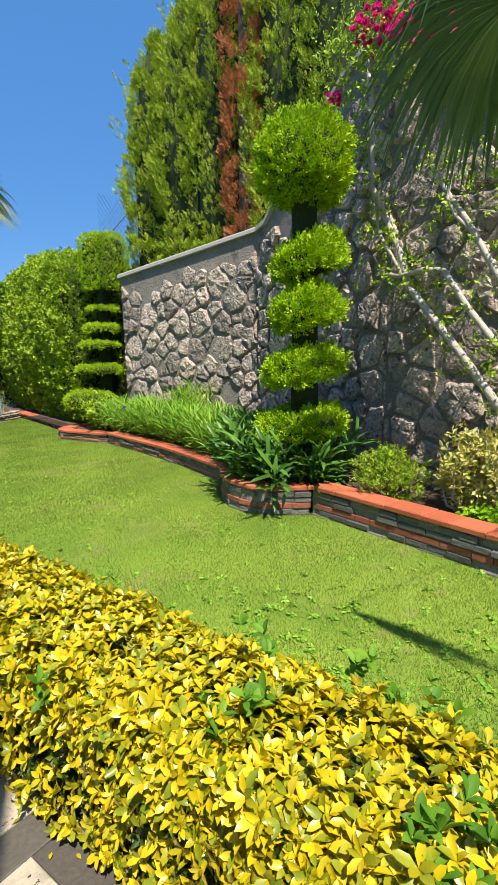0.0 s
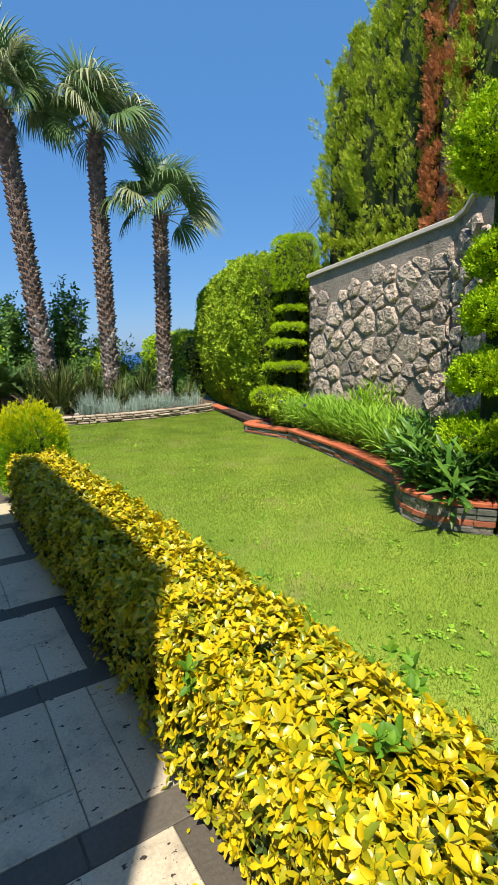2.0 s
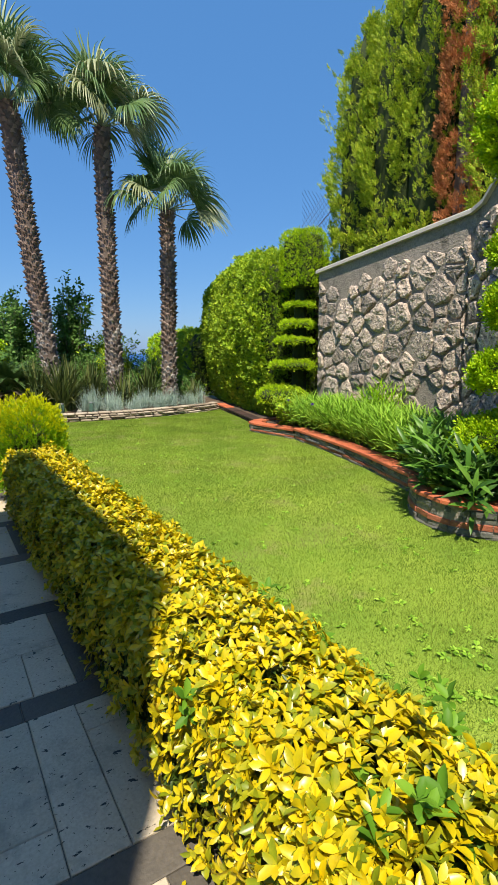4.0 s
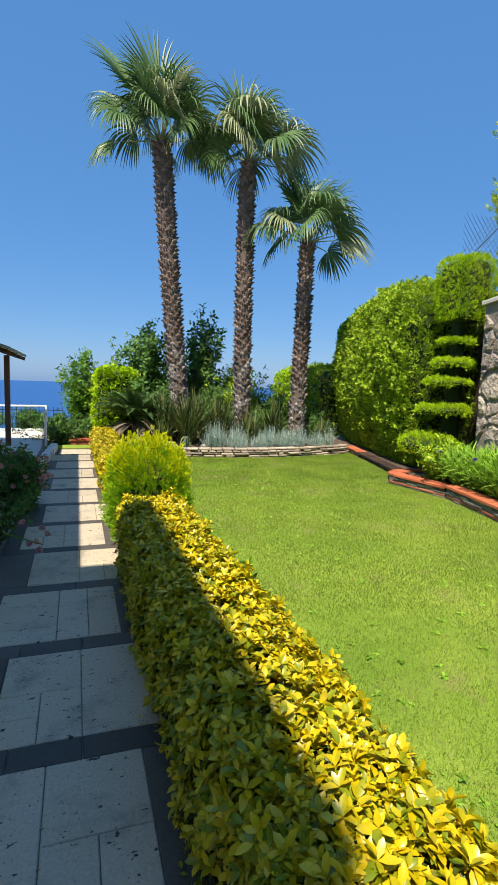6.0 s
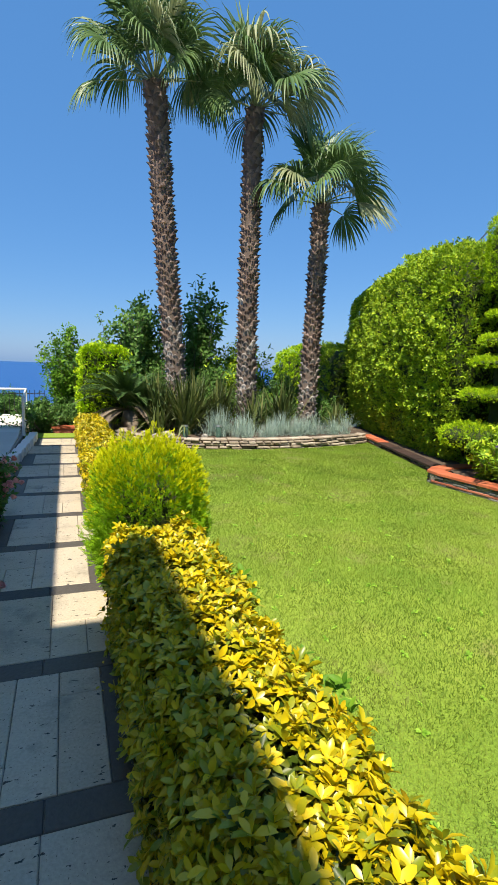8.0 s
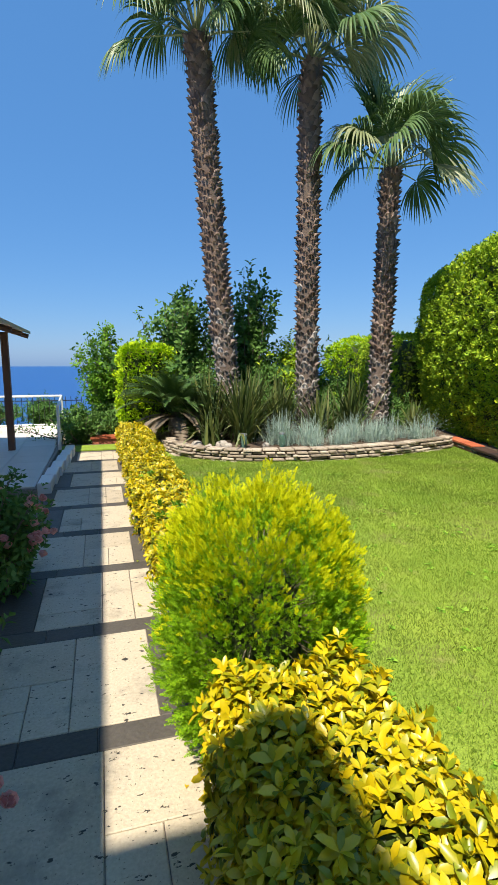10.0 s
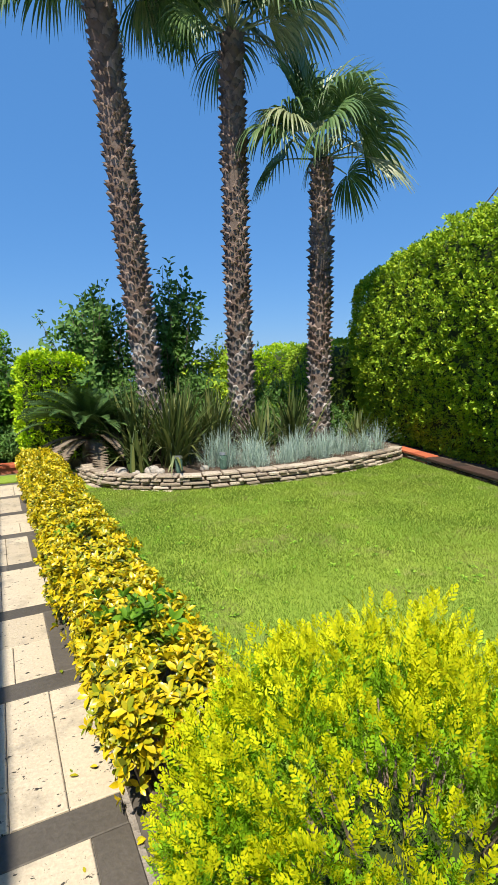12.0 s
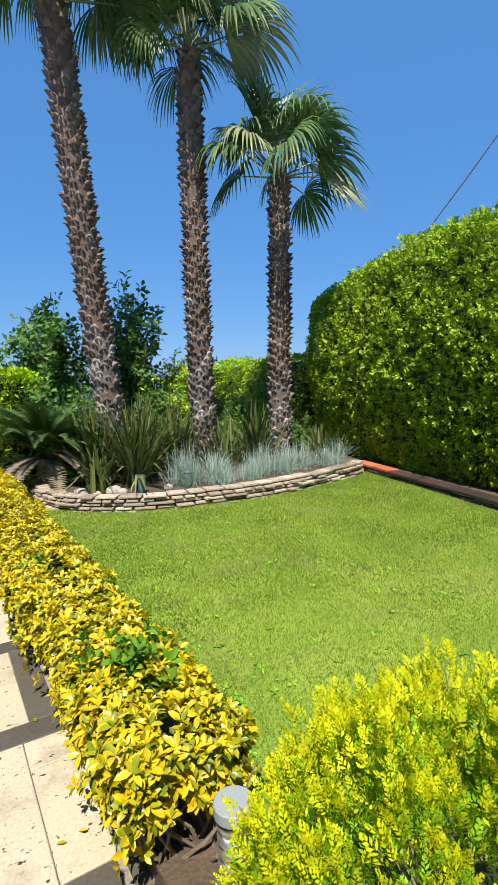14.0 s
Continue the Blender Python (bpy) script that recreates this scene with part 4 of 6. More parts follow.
def plumed(name, at, half, clusters, per, size, mat, label, category, seed):
    """A loose conifer bush of many feathery plumes standing outward and up."""
    th = thing(name, at, label, category)
    r = np.random.default_rng(seed)
    c, nn = on_superbox(half, clusters, 2.3, r)
    lift = 0.35 + 0.75 * np.clip(c[:, 2:] / half[2] + 0.35, 0, 1)
    axis = nn * np.array([0.9, 0.9, 0.5]) + np.array([0, 0, 1.0]) * lift + r.normal(size=c.shape) * 0.16
    axis /= np.linalg.norm(axis, axis=1)[:, None]
    ln = r.uniform(0.09, 0.18, clusters)
    c = c * (1 + 0.045 * r.normal(size=(clusters, 1))) * np.where(np.arange(clusters) % 4 == 3, 0.8, 1.0)[:, None] - axis * (ln * 0.75)[:, None]
    p, ax, s_ = plumes(r, c, axis, ln, per, 0.27)
    p[:, 2] = np.maximum(p[:, 2], 0.03 - at[2])
    tip = s_ + r.normal(size=len(p)) * 0.15 + 0.8 * p[:, 2] / half[2] > 1.12
    F, S = frames_from(ax, 0.1, True, r), size * r.uniform(0.7, 1.25, len(p))
    part("foliage", scatter("foliage", PIN, p[~tip], F[~tip], S[~tip], mat), mat, th, kind="stuff")
    part("tip_foliage", scatter("tip_foliage", PIN, p[tip], F[tip], S[tip], "thuja_tip"), "thuja_tip", th, "golden young tips", kind="stuff")
    # small dark solid, coloured as shade behind the plumes
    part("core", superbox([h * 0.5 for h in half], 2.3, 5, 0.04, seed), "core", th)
    tw = [tube([(0, 0, -at[2]), tuple(c[k] * 0.5), tuple(c[k] * 0.9)], [0.007, 0.004, 0.002], 4, False) for k in range(0, clusters, 6)]
    v, f = join_templates(tw)
    part("branchwork", mesh_of("branchwork", v, f, "twig"), "twig", th, kind="stuff")
    return th


plumed("thuja_bush", (1.67, 6.49, 0.57), (0.385, 0.385, 0.55), 1450, 25, 0.034, "thuja_leaf", "rounded golden-green thuja bush between two stretches of hedge", "bush", 4)

# tall hedge: its foot is drawn in under a swelling face, its top rises and dips
ang = math.atan(0.27)


def hedge_shape(p):
    q = p.copy()
    top = np.interp(q[:, 1], [-3.1, -2.2, -1.2, 0.0, 1.1, 2.2, 3.0], [3.55, 3.74, 3.82, 3.76, 3.68, 3.58, 3.45])
    up = (q[:, 2] + 1.75) / 3.5
    q[:, 2] = up * top - 1.75
    q[:, 0] += np.where(q[:, 0] < 0, 0.34 * np.clip(1 - up / 0.62, 0, 1) ** 1.3 - 0.10 * np.sin(np.clip(up, 0, 1) * math.pi), 0)
    return q


clipped("tall_hedge", (8.40, 12.2, 1.75), (0.85, 3.05, 1.75), 9, 33000, BROAD, 0.09, "hedge_leaf", "tall dark green clipped hedge with bright leaf tips", "hedge", up=0.55, jitter=0.06, seed=12, rot=-ang, clump=0.06, grain=6.5, shape=hedge_shape)
clipped("far_hedge", (9.0, 17.3, 1.15), (0.6, 2.1, 1.2), 5, 5500, BROAD, 0.10, "hedge_leaf", "lower dark stretch of clipped hedge beyond the tall one", "hedge", up=0.45, jitter=0.06, seed=13, rot=-ang, clump=0.09, grain=4.5)
clipped("round_bush", (10.4, 21.6, 0.65), (1.35, 1.1, 1.85), 3.5, 5500, BROAD, 0.13, "clip_leaf", "rounded yellow-green clipped bush far beyond the palms", "bush", up=0.45, jitter=0.08, seed=14, clump=0.10, grain=4)

# clipped column of stacked discs beside the tall hedge
col = thing("topiary_column", (7.2, 8.85, 0.2), "clipped conifer column with a square head over stacked discs", "topiary")
for k, (cx, cz, hx, hz) in enumerate(((7.3, 3.34, 0.37, 0.58), (7.2, 2.50, 0.27, 0.05), (7.15, 2.12, 0.33, 0.07), (7.08, 1.80, 0.38, 0.075), (7.0, 1.32, 0.42, 0.11), (6.75, 0.72, 0.46, 0.2))):
    clipped("x", (cx, 8.85, cz), (hx, hx, hz), 5 if k == 0 else 2.3, 6500 if k == 0 else 2000, FINE, 0.05, "clip_leaf", "", "", up=0.9, jitter=0.03, seed=20 + k, bottom=False, thing_=col, clump=0.035 if k == 0 else 0.015, grain=8)
# trunk coloured near-black for the shade between the discs
v, f = tube([(0, 0, 0), (0.02, 0, 1.5), (0.05, 0, 3.0)], [0.16, 0.14, 0.10], 8)
part("trunk", mesh_of("trunk", v, f, "core"), "core", col)

# clipped tree with a ball over tiers, in the bow of the planter
top = thing("topiary_tree", (5.1, 3.0, 0.24), "clipped bright green conifer with a round head over spiral tiers", "topiary")


def dome(p):
    """Keeps the crown of a tier round and flattens its underside."""
    q = p.copy()
    q[:, 2] = np.where(q[:, 2] < 0, q[:, 2] * 0.75, q[:, 2])
    return q


for k, (du, cz, hx, hz, slope) in enumerate(((0.0, 3.30, 0.42, 0.42, 0), (0.03, 2.46, 0.32, 0.21, 17), (0.02, 1.97, 0.32, 0.22, 17), (-0.02, 1.43, 0.37, 0.21, 14), (0.0, 0.86, 0.41, 0.18, 6))):
    axis = Matrix.Rotation(radians(slope), 4, (-0.83, -0.56, 0))
    clipped("x", (5.1 + 0.56 * du, 3.0 - 0.83 * du, cz), (hx, hx, hz), 2.4, 7000 if k == 0 else 3400, FINE, 0.072, "clip_leaf", "", "", up=0.75, jitter=0.05, seed=30 + k, bottom=k == 0, thing_=top, lean=axis, clump=0.045, grain=11, shape=dome)
# thick trunk, coloured near-black as the shade under the tiers
v, f = tube([(0, 0, 0), (0.01, 0, 1.5), (0, 0, 2.9)], [0.15, 0.13, 0.12], 12)
part("trunk", mesh_of("trunk", v, f, "core"), "core", top)


# ---- conifers behind the stone wall ----
tagged(prism("upper_ground", [(7.5, -2.2), (7.5, 4.7), (7.5, 8.0), (8.3, 9.9), (13.0, 9.9), (13.0, -2.2)], -0.06, 2.75, "soil"), "raised ground held by the stone wall", "ground", kind="structure")


def cypress(at, height, radius, seed, mat, label, clusters, per=20, dead=False, shoots=0, top=3.0):
    """An upright conifer: plumes of sprays over a heart coloured as inner shade; shoots stand out of its outline."""
    th = thing("cypress", at, label, "tree", "row of cypresses above the wall")
    r = np.random.default_rng(seed)
    v, f = tube([(0, 0, -0.05), (0.03, 0.02, height * 0.5), (0, 0, height * 0.93)], [0.13, 0.09, 0.02], 7)
    part("trunk", mesh_of("trunk", v, f, "bark"), "bark", th)
    u = r.uniform(0.0, 1.0, clusters)
    a = r.uniform(0, 2 * math.pi, clusters)
    bump = np.array([noise.noise(Vector((math.cos(q) * 1.6 + seed, math.sin(q) * 1.6, h * height * 1.1))) for q, h in zip(a, u)])
    prof = radius * np.minimum(1.0, (1.0 - u ** top) * 1.25) * (0.88 + 0.28 * bump)
    out = np.stack([np.cos(a), np.sin(a), np.zeros(clusters)], 1)
    axis = out * 0.75 + np.array([0, 0, 1.0]) + r.normal(size=out.shape) * 0.2
    ln = r.uniform(0.17, 0.32, clusters) * (0.8 if dead else 1.0)
    c = out * prof[:, None] + np.stack([np.zeros(clusters), np.zeros(clusters), u * height * 0.96], 1)
    if shoots:
        b, h = r.uniform(0, 2 * math.pi, shoots), r.uniform(0.35, 0.98, shoots)
        o2 = np.stack([np.cos(b), np.sin(b), np.zeros(shoots)], 1)
        c = np.concatenate([c, o2 * (radius * np.minimum(1.0, (1 - h ** top) * 1.25))[:, None] + np.stack([0 * h, 0 * h, h * height * 0.96], 1)])
        axis = np.concatenate([axis, o2 * 0.85 + np.array([0, 0, 1.0]) + r.normal(size=o2.shape) * 0.12])
        ln = np.concatenate([ln, r.uniform(0.46, 0.7, shoots)])
    axis /= np.linalg.norm(axis, axis=1)[:, None]
    c = c - axis * (np.minimum(ln, 0.32) * 0.6)[:, None]
    p, d, s_ = plumes(r, c, axis, ln, per, np.where(ln > 0.45, 0.11, 0.34))
    part("foliage", scatter("foliage", PIN_LITE, p, frames_from(d, 0.1, True, r), r.uniform(0.085, 0.14, len(p)), mat), mat, th, kind="stuff")
    # heart coloured as the shade between plumes
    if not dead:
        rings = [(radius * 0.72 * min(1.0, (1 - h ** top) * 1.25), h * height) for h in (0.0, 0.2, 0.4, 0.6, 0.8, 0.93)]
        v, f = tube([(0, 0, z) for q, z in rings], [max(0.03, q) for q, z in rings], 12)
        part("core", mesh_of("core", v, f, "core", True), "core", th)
    return th


cypress((8.5, 8.35, 2.75), 5.1, 0.74, 41, "cypress_leaf", "tall green cypress with loose side shoots", 640, shoots=46, top=3.2)
cypress((8.5, 7.35, 2.75), 5.9, 0.85, 42, "cypress_leaf", "tall yellow-green cypress in a clipped row", 720, shoots=10)
cypress((8.45, 6.5, 2.75), 6.4, 0.85, 43, "cypress_leaf", "tall yellow-green cypress in a clipped row", 720, shoots=6)
cypress((7.9, 5.78, 2.75), 6.8, 0.36, 44, "dead_leaf", "dead rust-brown cypress among green ones", 420, dead=True)
cypress((8.35, 5.05, 2.75), 7.2, 0.85, 45, "cypress_leaf", "tall green cypress in a clipped row", 760, shoots=4)
cypress((8.1, 3.9, 2.75), 7.2, 0.85, 46, "cypress_leaf", "tall green cypress in a clipped row", 460)


# ---- fan palms ----
def frond(az, el, stalk, blade, droop, seed, segs=30, twist=0.0, arc=190, slim=1.0, cup=0.35, wind=(0, 0)):
    """A fan frond on its stalk, from the crown outward: a pleated, cupped blade whose fingers part and hang at their tips."""
    r = random.Random(seed)
    d = Vector((math.cos(az) * math.cos(el), math.sin(az) * math.cos(el), math.sin(el)))
    side = Vector((-math.sin(az), math.cos(az), 0))
    sag = Vector((0, 0, -1))
    pts = [d * stalk * s + sag * (0.16 * stalk * s * s * (1 - abs(math.sin(el)))) for s in (0, 0.35, 0.7, 1.0)]
    sv, sf = tube(pts, [0.026, 0.018, 0.013, 0.010], 5)
    tip = pts[-1]
    ax = (pts[-1] - pts[-2]).normalized()
    side = (side + Vector((0, 0, twist))).normalized()
    side = (side - ax * side.dot(ax)).normalized()
    up = side.cross(ax)
    up = -up if up.z < 0 else up
    blow = Vector((wind[0], wind[1], 0))
    v, f = [], []
    da = radians(arc) / segs
    stations = (0.03, 0.2, 0.4, 0.56, 0.7, 0.84, 1.0)
    widths = (0.15, 1.0, 1.9, 2.1, 1.5, 0.85, 0.08)
    for k in range(segs):
        a = -radians(arc / 2) + da * (k + 0.5) + r.uniform(-0.02, 0.02)
        L = blade * (0.66 + 0.34 * math.cos(a * 0.75)) * r.uniform(0.92, 1.08)
        t = (ax * math.cos(a) + side * math.sin(a) + up * cup * (1 - math.cos(a)) * 0.9).normalized()
        w = t.cross(up).normalized()
        hang = droop * r.uniform(0.75, 1.3)
        base, c, prev = len(v), tip.copy(), 0.0
        for s, wd in zip(stations, widths):
            bend = max(0.0, s - 0.22)
            way = (t + sag * hang * 2.2 * bend ** 1.3 + blow * 0.5 * bend).normalized()
            c = c + way * L * (s - prev)
            prev = s
            half = w * (0.22 * L * math.tan(da / 2) * wd * slim)
            rib = up * (0.55 * half.length + 0.002)
            v += [tuple(c - half), tuple(c + rib), tuple(c + half)]
        for q in range(len(stations) - 1):
            i = base + q * 3
            f += [(i, i + 1, i + 4, i + 3), (i + 1, i + 2, i + 5, i + 4)]
    return (sv, sf), (v, f)


BOOT = ([(-0.62, 0, -0.45), (0.62, 0, -0.45), (0.46, 0.26, 0.0), (-0.46, 0.26, 0.0), (0.22, 0.74, 0.30), (0.0, 0.42, 0.26), (-0.22, 0.74, 0.30), (0, 0.0, 0.5)],
        [(0, 1, 2, 3), (3, 2, 5), (2, 4, 5), (3, 5, 6), (1, 7, 4, 2), (0, 3, 6, 7), (7, 5, 4), (7, 6, 5)])

PLATE = ([(x * 1.1, y * 0.78, z * 1.1) for x, y, z in BOOT[0]], BOOT[1])


def fan_palm(base, top_at, r0, r1, fronds, seed, label, wind=(0.8, -0.2), boots=78, fill=17):
    """fronds: azimuth, rise, stalk, blade, hang, 1 for a pale one; fill: young and shaded fronds in the heart of the crown."""
    th = thing("fan_palm", base, label, "palm tree", "group of fan palms")
    r = random.Random(seed)
    b, t = Vector(base), Vector(top_at) - Vector(base)
    H = t.z
    bend = Vector((r.uniform(-0.06, 0.06), r.uniform(-0.05, 0.05), 0))
    line = [t * s + bend * math.sin(math.pi * s) for s in [k / 10 for k in range(11)]]
    radii = [r0 * (1 - s / 10) + r1 * s / 10 + (0.05 if s == 0 else 0) for s in range(11)]
    v, f = tube(line, radii, 14)
    part("trunk", mesh_of("trunk", v, f, "bark", True), "bark", th)
    low, high = ([], [], []), ([], [], [])
    n = int(H * boots)
    for k in range(n):
        s = (k + 0.5) / n
        c = t * s + bend * math.sin(math.pi * s)
        a = k * 2.39996 + r.uniform(-0.1, 0.1)
        o = Vector((math.cos(a), math.sin(a), 0))
        rad = r0 * (1 - s) + r1 * s
        if r.random() < 0.08:
            continue
        x, z = Vector((0, 0, 1)).cross(o) * -1, Vector((0, 0, 1))
        x = (x + z * r.uniform(-0.3, 0.3)).normalized()
        z = (z - x * z.dot(x)).normalized()
        y = (o + Vector((0, 0, r.uniform(-0.25, 0.3)))).normalized()
        P, F, S = low if s < 0.3 + r.gauss(0, 0.07) else high
        P.append(tuple(c + o * (rad - 0.014)))
        F.append([[x[i], y[i], z[i]] for i in range(3)])
        S.append(r.uniform(0.10, 0.165))
    for (P, F, S), m, tag, shape in ((low, "boot_grey", "weathered grey stubs of cut leaf bases", PLATE), (high, "boot", "brown stubs of cut leaf bases", BOOT)):
        part("leaf_base", scatter("leaf_base", shape, np.array(P), np.array(F), np.array(S), m), m, th, tag, kind="stuff")
    rows = [(radians(az), radians(el), st, bl, dr, old, r.uniform(165, 215)) for az, el, st, bl, dr, old in fronds]
    for k in range(fill):
        u = k / max(1, fill - 1)
        rows.append((k * 2.39996 + 0.6, radians(80 - 62 * u), 0.55 + 0.45 * r.random(), 0.85 + 0.4 * r.random(), 0.6 + 1.0 * u, int(k % 5 == 3), 180))
    for k, (az, el, st, bl, dr, old, arc) in enumerate(rows):
        (sv, sf), (bv, bf) = frond(az, el, st, bl, dr, seed * 50 + k, twist=r.choice((-1, 1)) * r.uniform(0.3, 1.7), arc=arc, wind=wind, cup=r.uniform(0.2, 0.6))
        fo = part("frond", mesh_of("frond", [tuple(Vector(q) + t) for q in bv], bf, "old_frond" if old else "frond"), "frond", th)
        part("stalk", mesh_of("stalk", [tuple(Vector(q) + t) for q in sv], sf, "old_frond"), "old_frond", fo)
    return th


fan_palm((3.6, 14.4, 0.2), (2.97, 14.4, 7.3), 0.20, 0.19,
         ((100, 84, 1.2, 1.45, 0.25, 0), (165, 60, 1.25, 1.5, 0.4, 0), (20, 55, 1.1, 1.4, 0.9, 0), (-60, 62, 0.95, 1.25, 0.9, 1), (-95, 40, 0.9, 1.0, 1.1, 1), (182, 36, 1.15, 1.1, 1.3, 0), (208, 18, 1.15, 1.1, 1.6, 0),
          (165, 6, 1.1, 1.0, 1.7, 0), (-10, 15, 1.0, 1.2, 1.7, 0), (25, 30, 1.0, 1.25, 1.4, 0), (-130, 50, 1.0, 1.2, 0.8, 0)),
         3, "tall leaning fan palm with a stubbly trunk", wind=(0.25, -0.1))
fan_palm((5.13, 14.3, 0.2), (5.1, 14.3, 7.15), 0.20, 0.17,
         ((95, 82, 1.0, 1.35, 0.4, 0), (-105, 55, 0.9, 1.3, 1.5, 1), (-125, 28, 0.95, 1.2, 1.7, 1), (10, 50, 1.0, 1.3, 0.9, 0), (-20, 30, 1.1, 1.25, 1.3, 1), (0, 8, 1.05, 1.1, 1.7, 0), (40, 62, 1.0, 1.3, 0.7, 0),
          (-70, 68, 0.9, 1.3, 1.2, 0), (190, 12, 0.7, 0.9, 1.7, 0), (-55, 8, 0.7, 0.9, 1.5, 1)),
         4, "tall fan palm with pale hanging fronds", wind=(0.7, -0.1))
fan_palm((6.5, 13.9, 0.2), (6.62, 13.9, 5.3), 0.19, 0.15,
         ((120, 78, 0.9, 1.25, 0.3, 0), (178, 62, 0.9, 1.1, 0.6, 0), (25, 55, 1.0, 1.2, 0.4, 0), (185, 22, 1.0, 1.1, 1.6, 0), (-160, 30, 0.9, 1.05, 1.6, 1), (-15, 14, 0.85, 1.15, 0.9, 1), (8, 25, 1.0, 1.15, 1.0, 1),
          (-60, 45, 0.8, 1.0, 1.1, 0), (5, -4, 0.6, 0.9, 1.3, 0)),
         6, "shorter fan palm with wind-blown fronds", wind=(0.6, -0.1), fill=13)
near_palm = fan_palm((3.95, -1.65, 0.2), (3.62, -1.35, 4.15), 0.18, 0.15, ((200, 50, 0.6, 0.8, 0.9, 0), (300, 60, 0.6, 0.8, 0.9, 0)), 8, "fan palm in the planter with long hanging fronds", boots=60, fill=0)
up_at = Vector((3.62, -1.35, 4.15)) - near_palm.location
for k, (az, el, sl, bl, dr, sg, arc, sm) in enumerate(((79, -6, 2.45, 1.15, 1.5, 44, 190, 1.2), (72, 2, 2.5, 1.2, 1.3, 40, 170, 1.1), (97, 4, 1.8, 1.15, 0.35, 9, 80, 0.16))):
    (sv, sf), (bv, bf) = frond(radians(az), radians(el), sl, bl, dr, 900 + k, segs=sg, twist=0.4, arc=arc, slim=sm)
    fo = part("frond", mesh_of("frond", [tuple(Vector(q) + up_at) for q in bv], bf, "frond"), "frond", near_palm)
    part("stalk", mesh_of("stalk", [tuple(Vector(q) + up_at) for q in sv], sf, "old_frond"), "old_frond", fo)
# one long frond out of view, hanging folded, added to cast the lawn's shadow streak
sv, sf = tube([up_at, up_at + Vector((-1.0, 0.45, 0.25)), up_at + Vector((-1.87, 0.80, 0.15))], [0.009, 0.006, 0.005], 5)
rf = random.Random(61)
v, f = [], []
for k in range(26):
    a0 = up_at + Vector((-1.87, 0.80, 0.15))
    e0 = up_at + Vector((-1.65 + rf.gauss(0, 0.05), 0.44 + rf.gauss(0, 0.05), -0.95 - rf.uniform(-0.15, 0.12)))
    wv = Vector((rf.gauss(0, 1), rf.gauss(0, 1), 0)).normalized() * 0.011
    base = len(v)
    for s, wd in ((0, 0.5), (0.3, 1.0), (0.65, 0.9), (1.0, 0.1)):
        q = a0.lerp(e0, s) + Vector((0, 0, 0.05 * math.sin(math.pi * s)))
        v += [tuple(q - wv * wd), tuple(q + wv * wd)]
    f += [(base + 2 * q, base + 2 * q + 1, base + 2 * q + 3, base + 2 * q + 2) for q in range(3)]
fo = part("frond", mesh_of("frond", v, f, "frond"), "frond", near_palm, "unseen folded frond added to cast a shadow on the lawn")
part("stalk", mesh_of("stalk", sv, sf, "old_frond"), "old_frond", fo)


# ---- strap-leaved plants ----
def blades(th, n, spread, length, width, arch, mat, seed, name="leaves", flop=0.3, area=None):
    """Narrow arching leaves from a clump; area gives root places, else one clump."""
    r = np.random.default_rng(seed)
    verts, counts, loops = [], [], []
    for k in range(n):
        root = np.array(area[k % len(area)], float) if area is not None else np.array([r.normal() * spread * 0.25, r.normal() * spread * 0.25, 0])
        a = r.uniform(0, 2 * math.pi)
        L, w = length * r.uniform(0.6, 1.15), width * r.uniform(0.7, 1.2)
        lean_ = min(1.35, abs(r.normal()) * arch)
        o = np.array([math.cos(a), math.sin(a), 0])
        sd = np.array([-math.sin(a), math.cos(a), 0]) * w / 2
        b0 = len(verts)
        p, ang_ = root, lean_ * 0.35
        for q, wd in enumerate((0.6, 1.0, 0.95, 0.65, 0.05)):
            verts += [p - sd * wd, p + sd * wd]
            ang_ += lean_ * flop
            p = p + (o * math.sin(ang_) + np.array([0, 0, math.cos(ang_)])) * L / 4
        for q in range(4):
            counts.append(4)
            i = b0 + q * 2
            loops += [i, i + 1, i + 3, i + 2]
    me = bulk(name, np.array(verts), counts, loops, mat)
    return part(name, me, mat, th, kind="stuff")


rs = random.Random(5)
for k in range(24):
    x = 3.85 + 2.9 * k / 23 + rs.uniform(-0.08, 0.08)
    yb = 12.38 + 0.05 * abs(x - 4.8) ** 1.4
    th = thing("blue_fescue", (x, yb + rs.uniform(0.0, 0.42), 0.24), "tuft of blue-grey ornamental grass in the palm bed", "grass tuft", "blue grass tufts")
    blades(th, 120, 0.24, 0.48 * rs.uniform(0.6, 1.3), 0.0065, 0.75, "fescue", 60 + k)
for k, (x, y, s, n) in enumerate(((3.45, 13.15, 1.3, 170), (4.35, 13.8, 1.2, 140), (5.7, 13.5, 1.1, 110), (6.95, 13.3, 0.7, 50), (2.85, 12.95, 0.65, 50), (3.75, 13.7, 1.25, 120), (2.95, 13.5, 1.2, 120), (5.0, 13.4, 0.9, 70))):
    th = thing("flax_plant", (x, y, 0.22), "dark sword-leaved flax plant in the palm bed", "plant", "flax plants")
    blades(th, n, 0.35, s, 0.045, 0.6, "flax_leaf", 90 + k, flop=0.28)
    blades(th, max(4, n // 9), 0.3, s * 0.8, 0.04, 0.95, "old_frond", 190 + k, name="dry_leaves", flop=0.35)


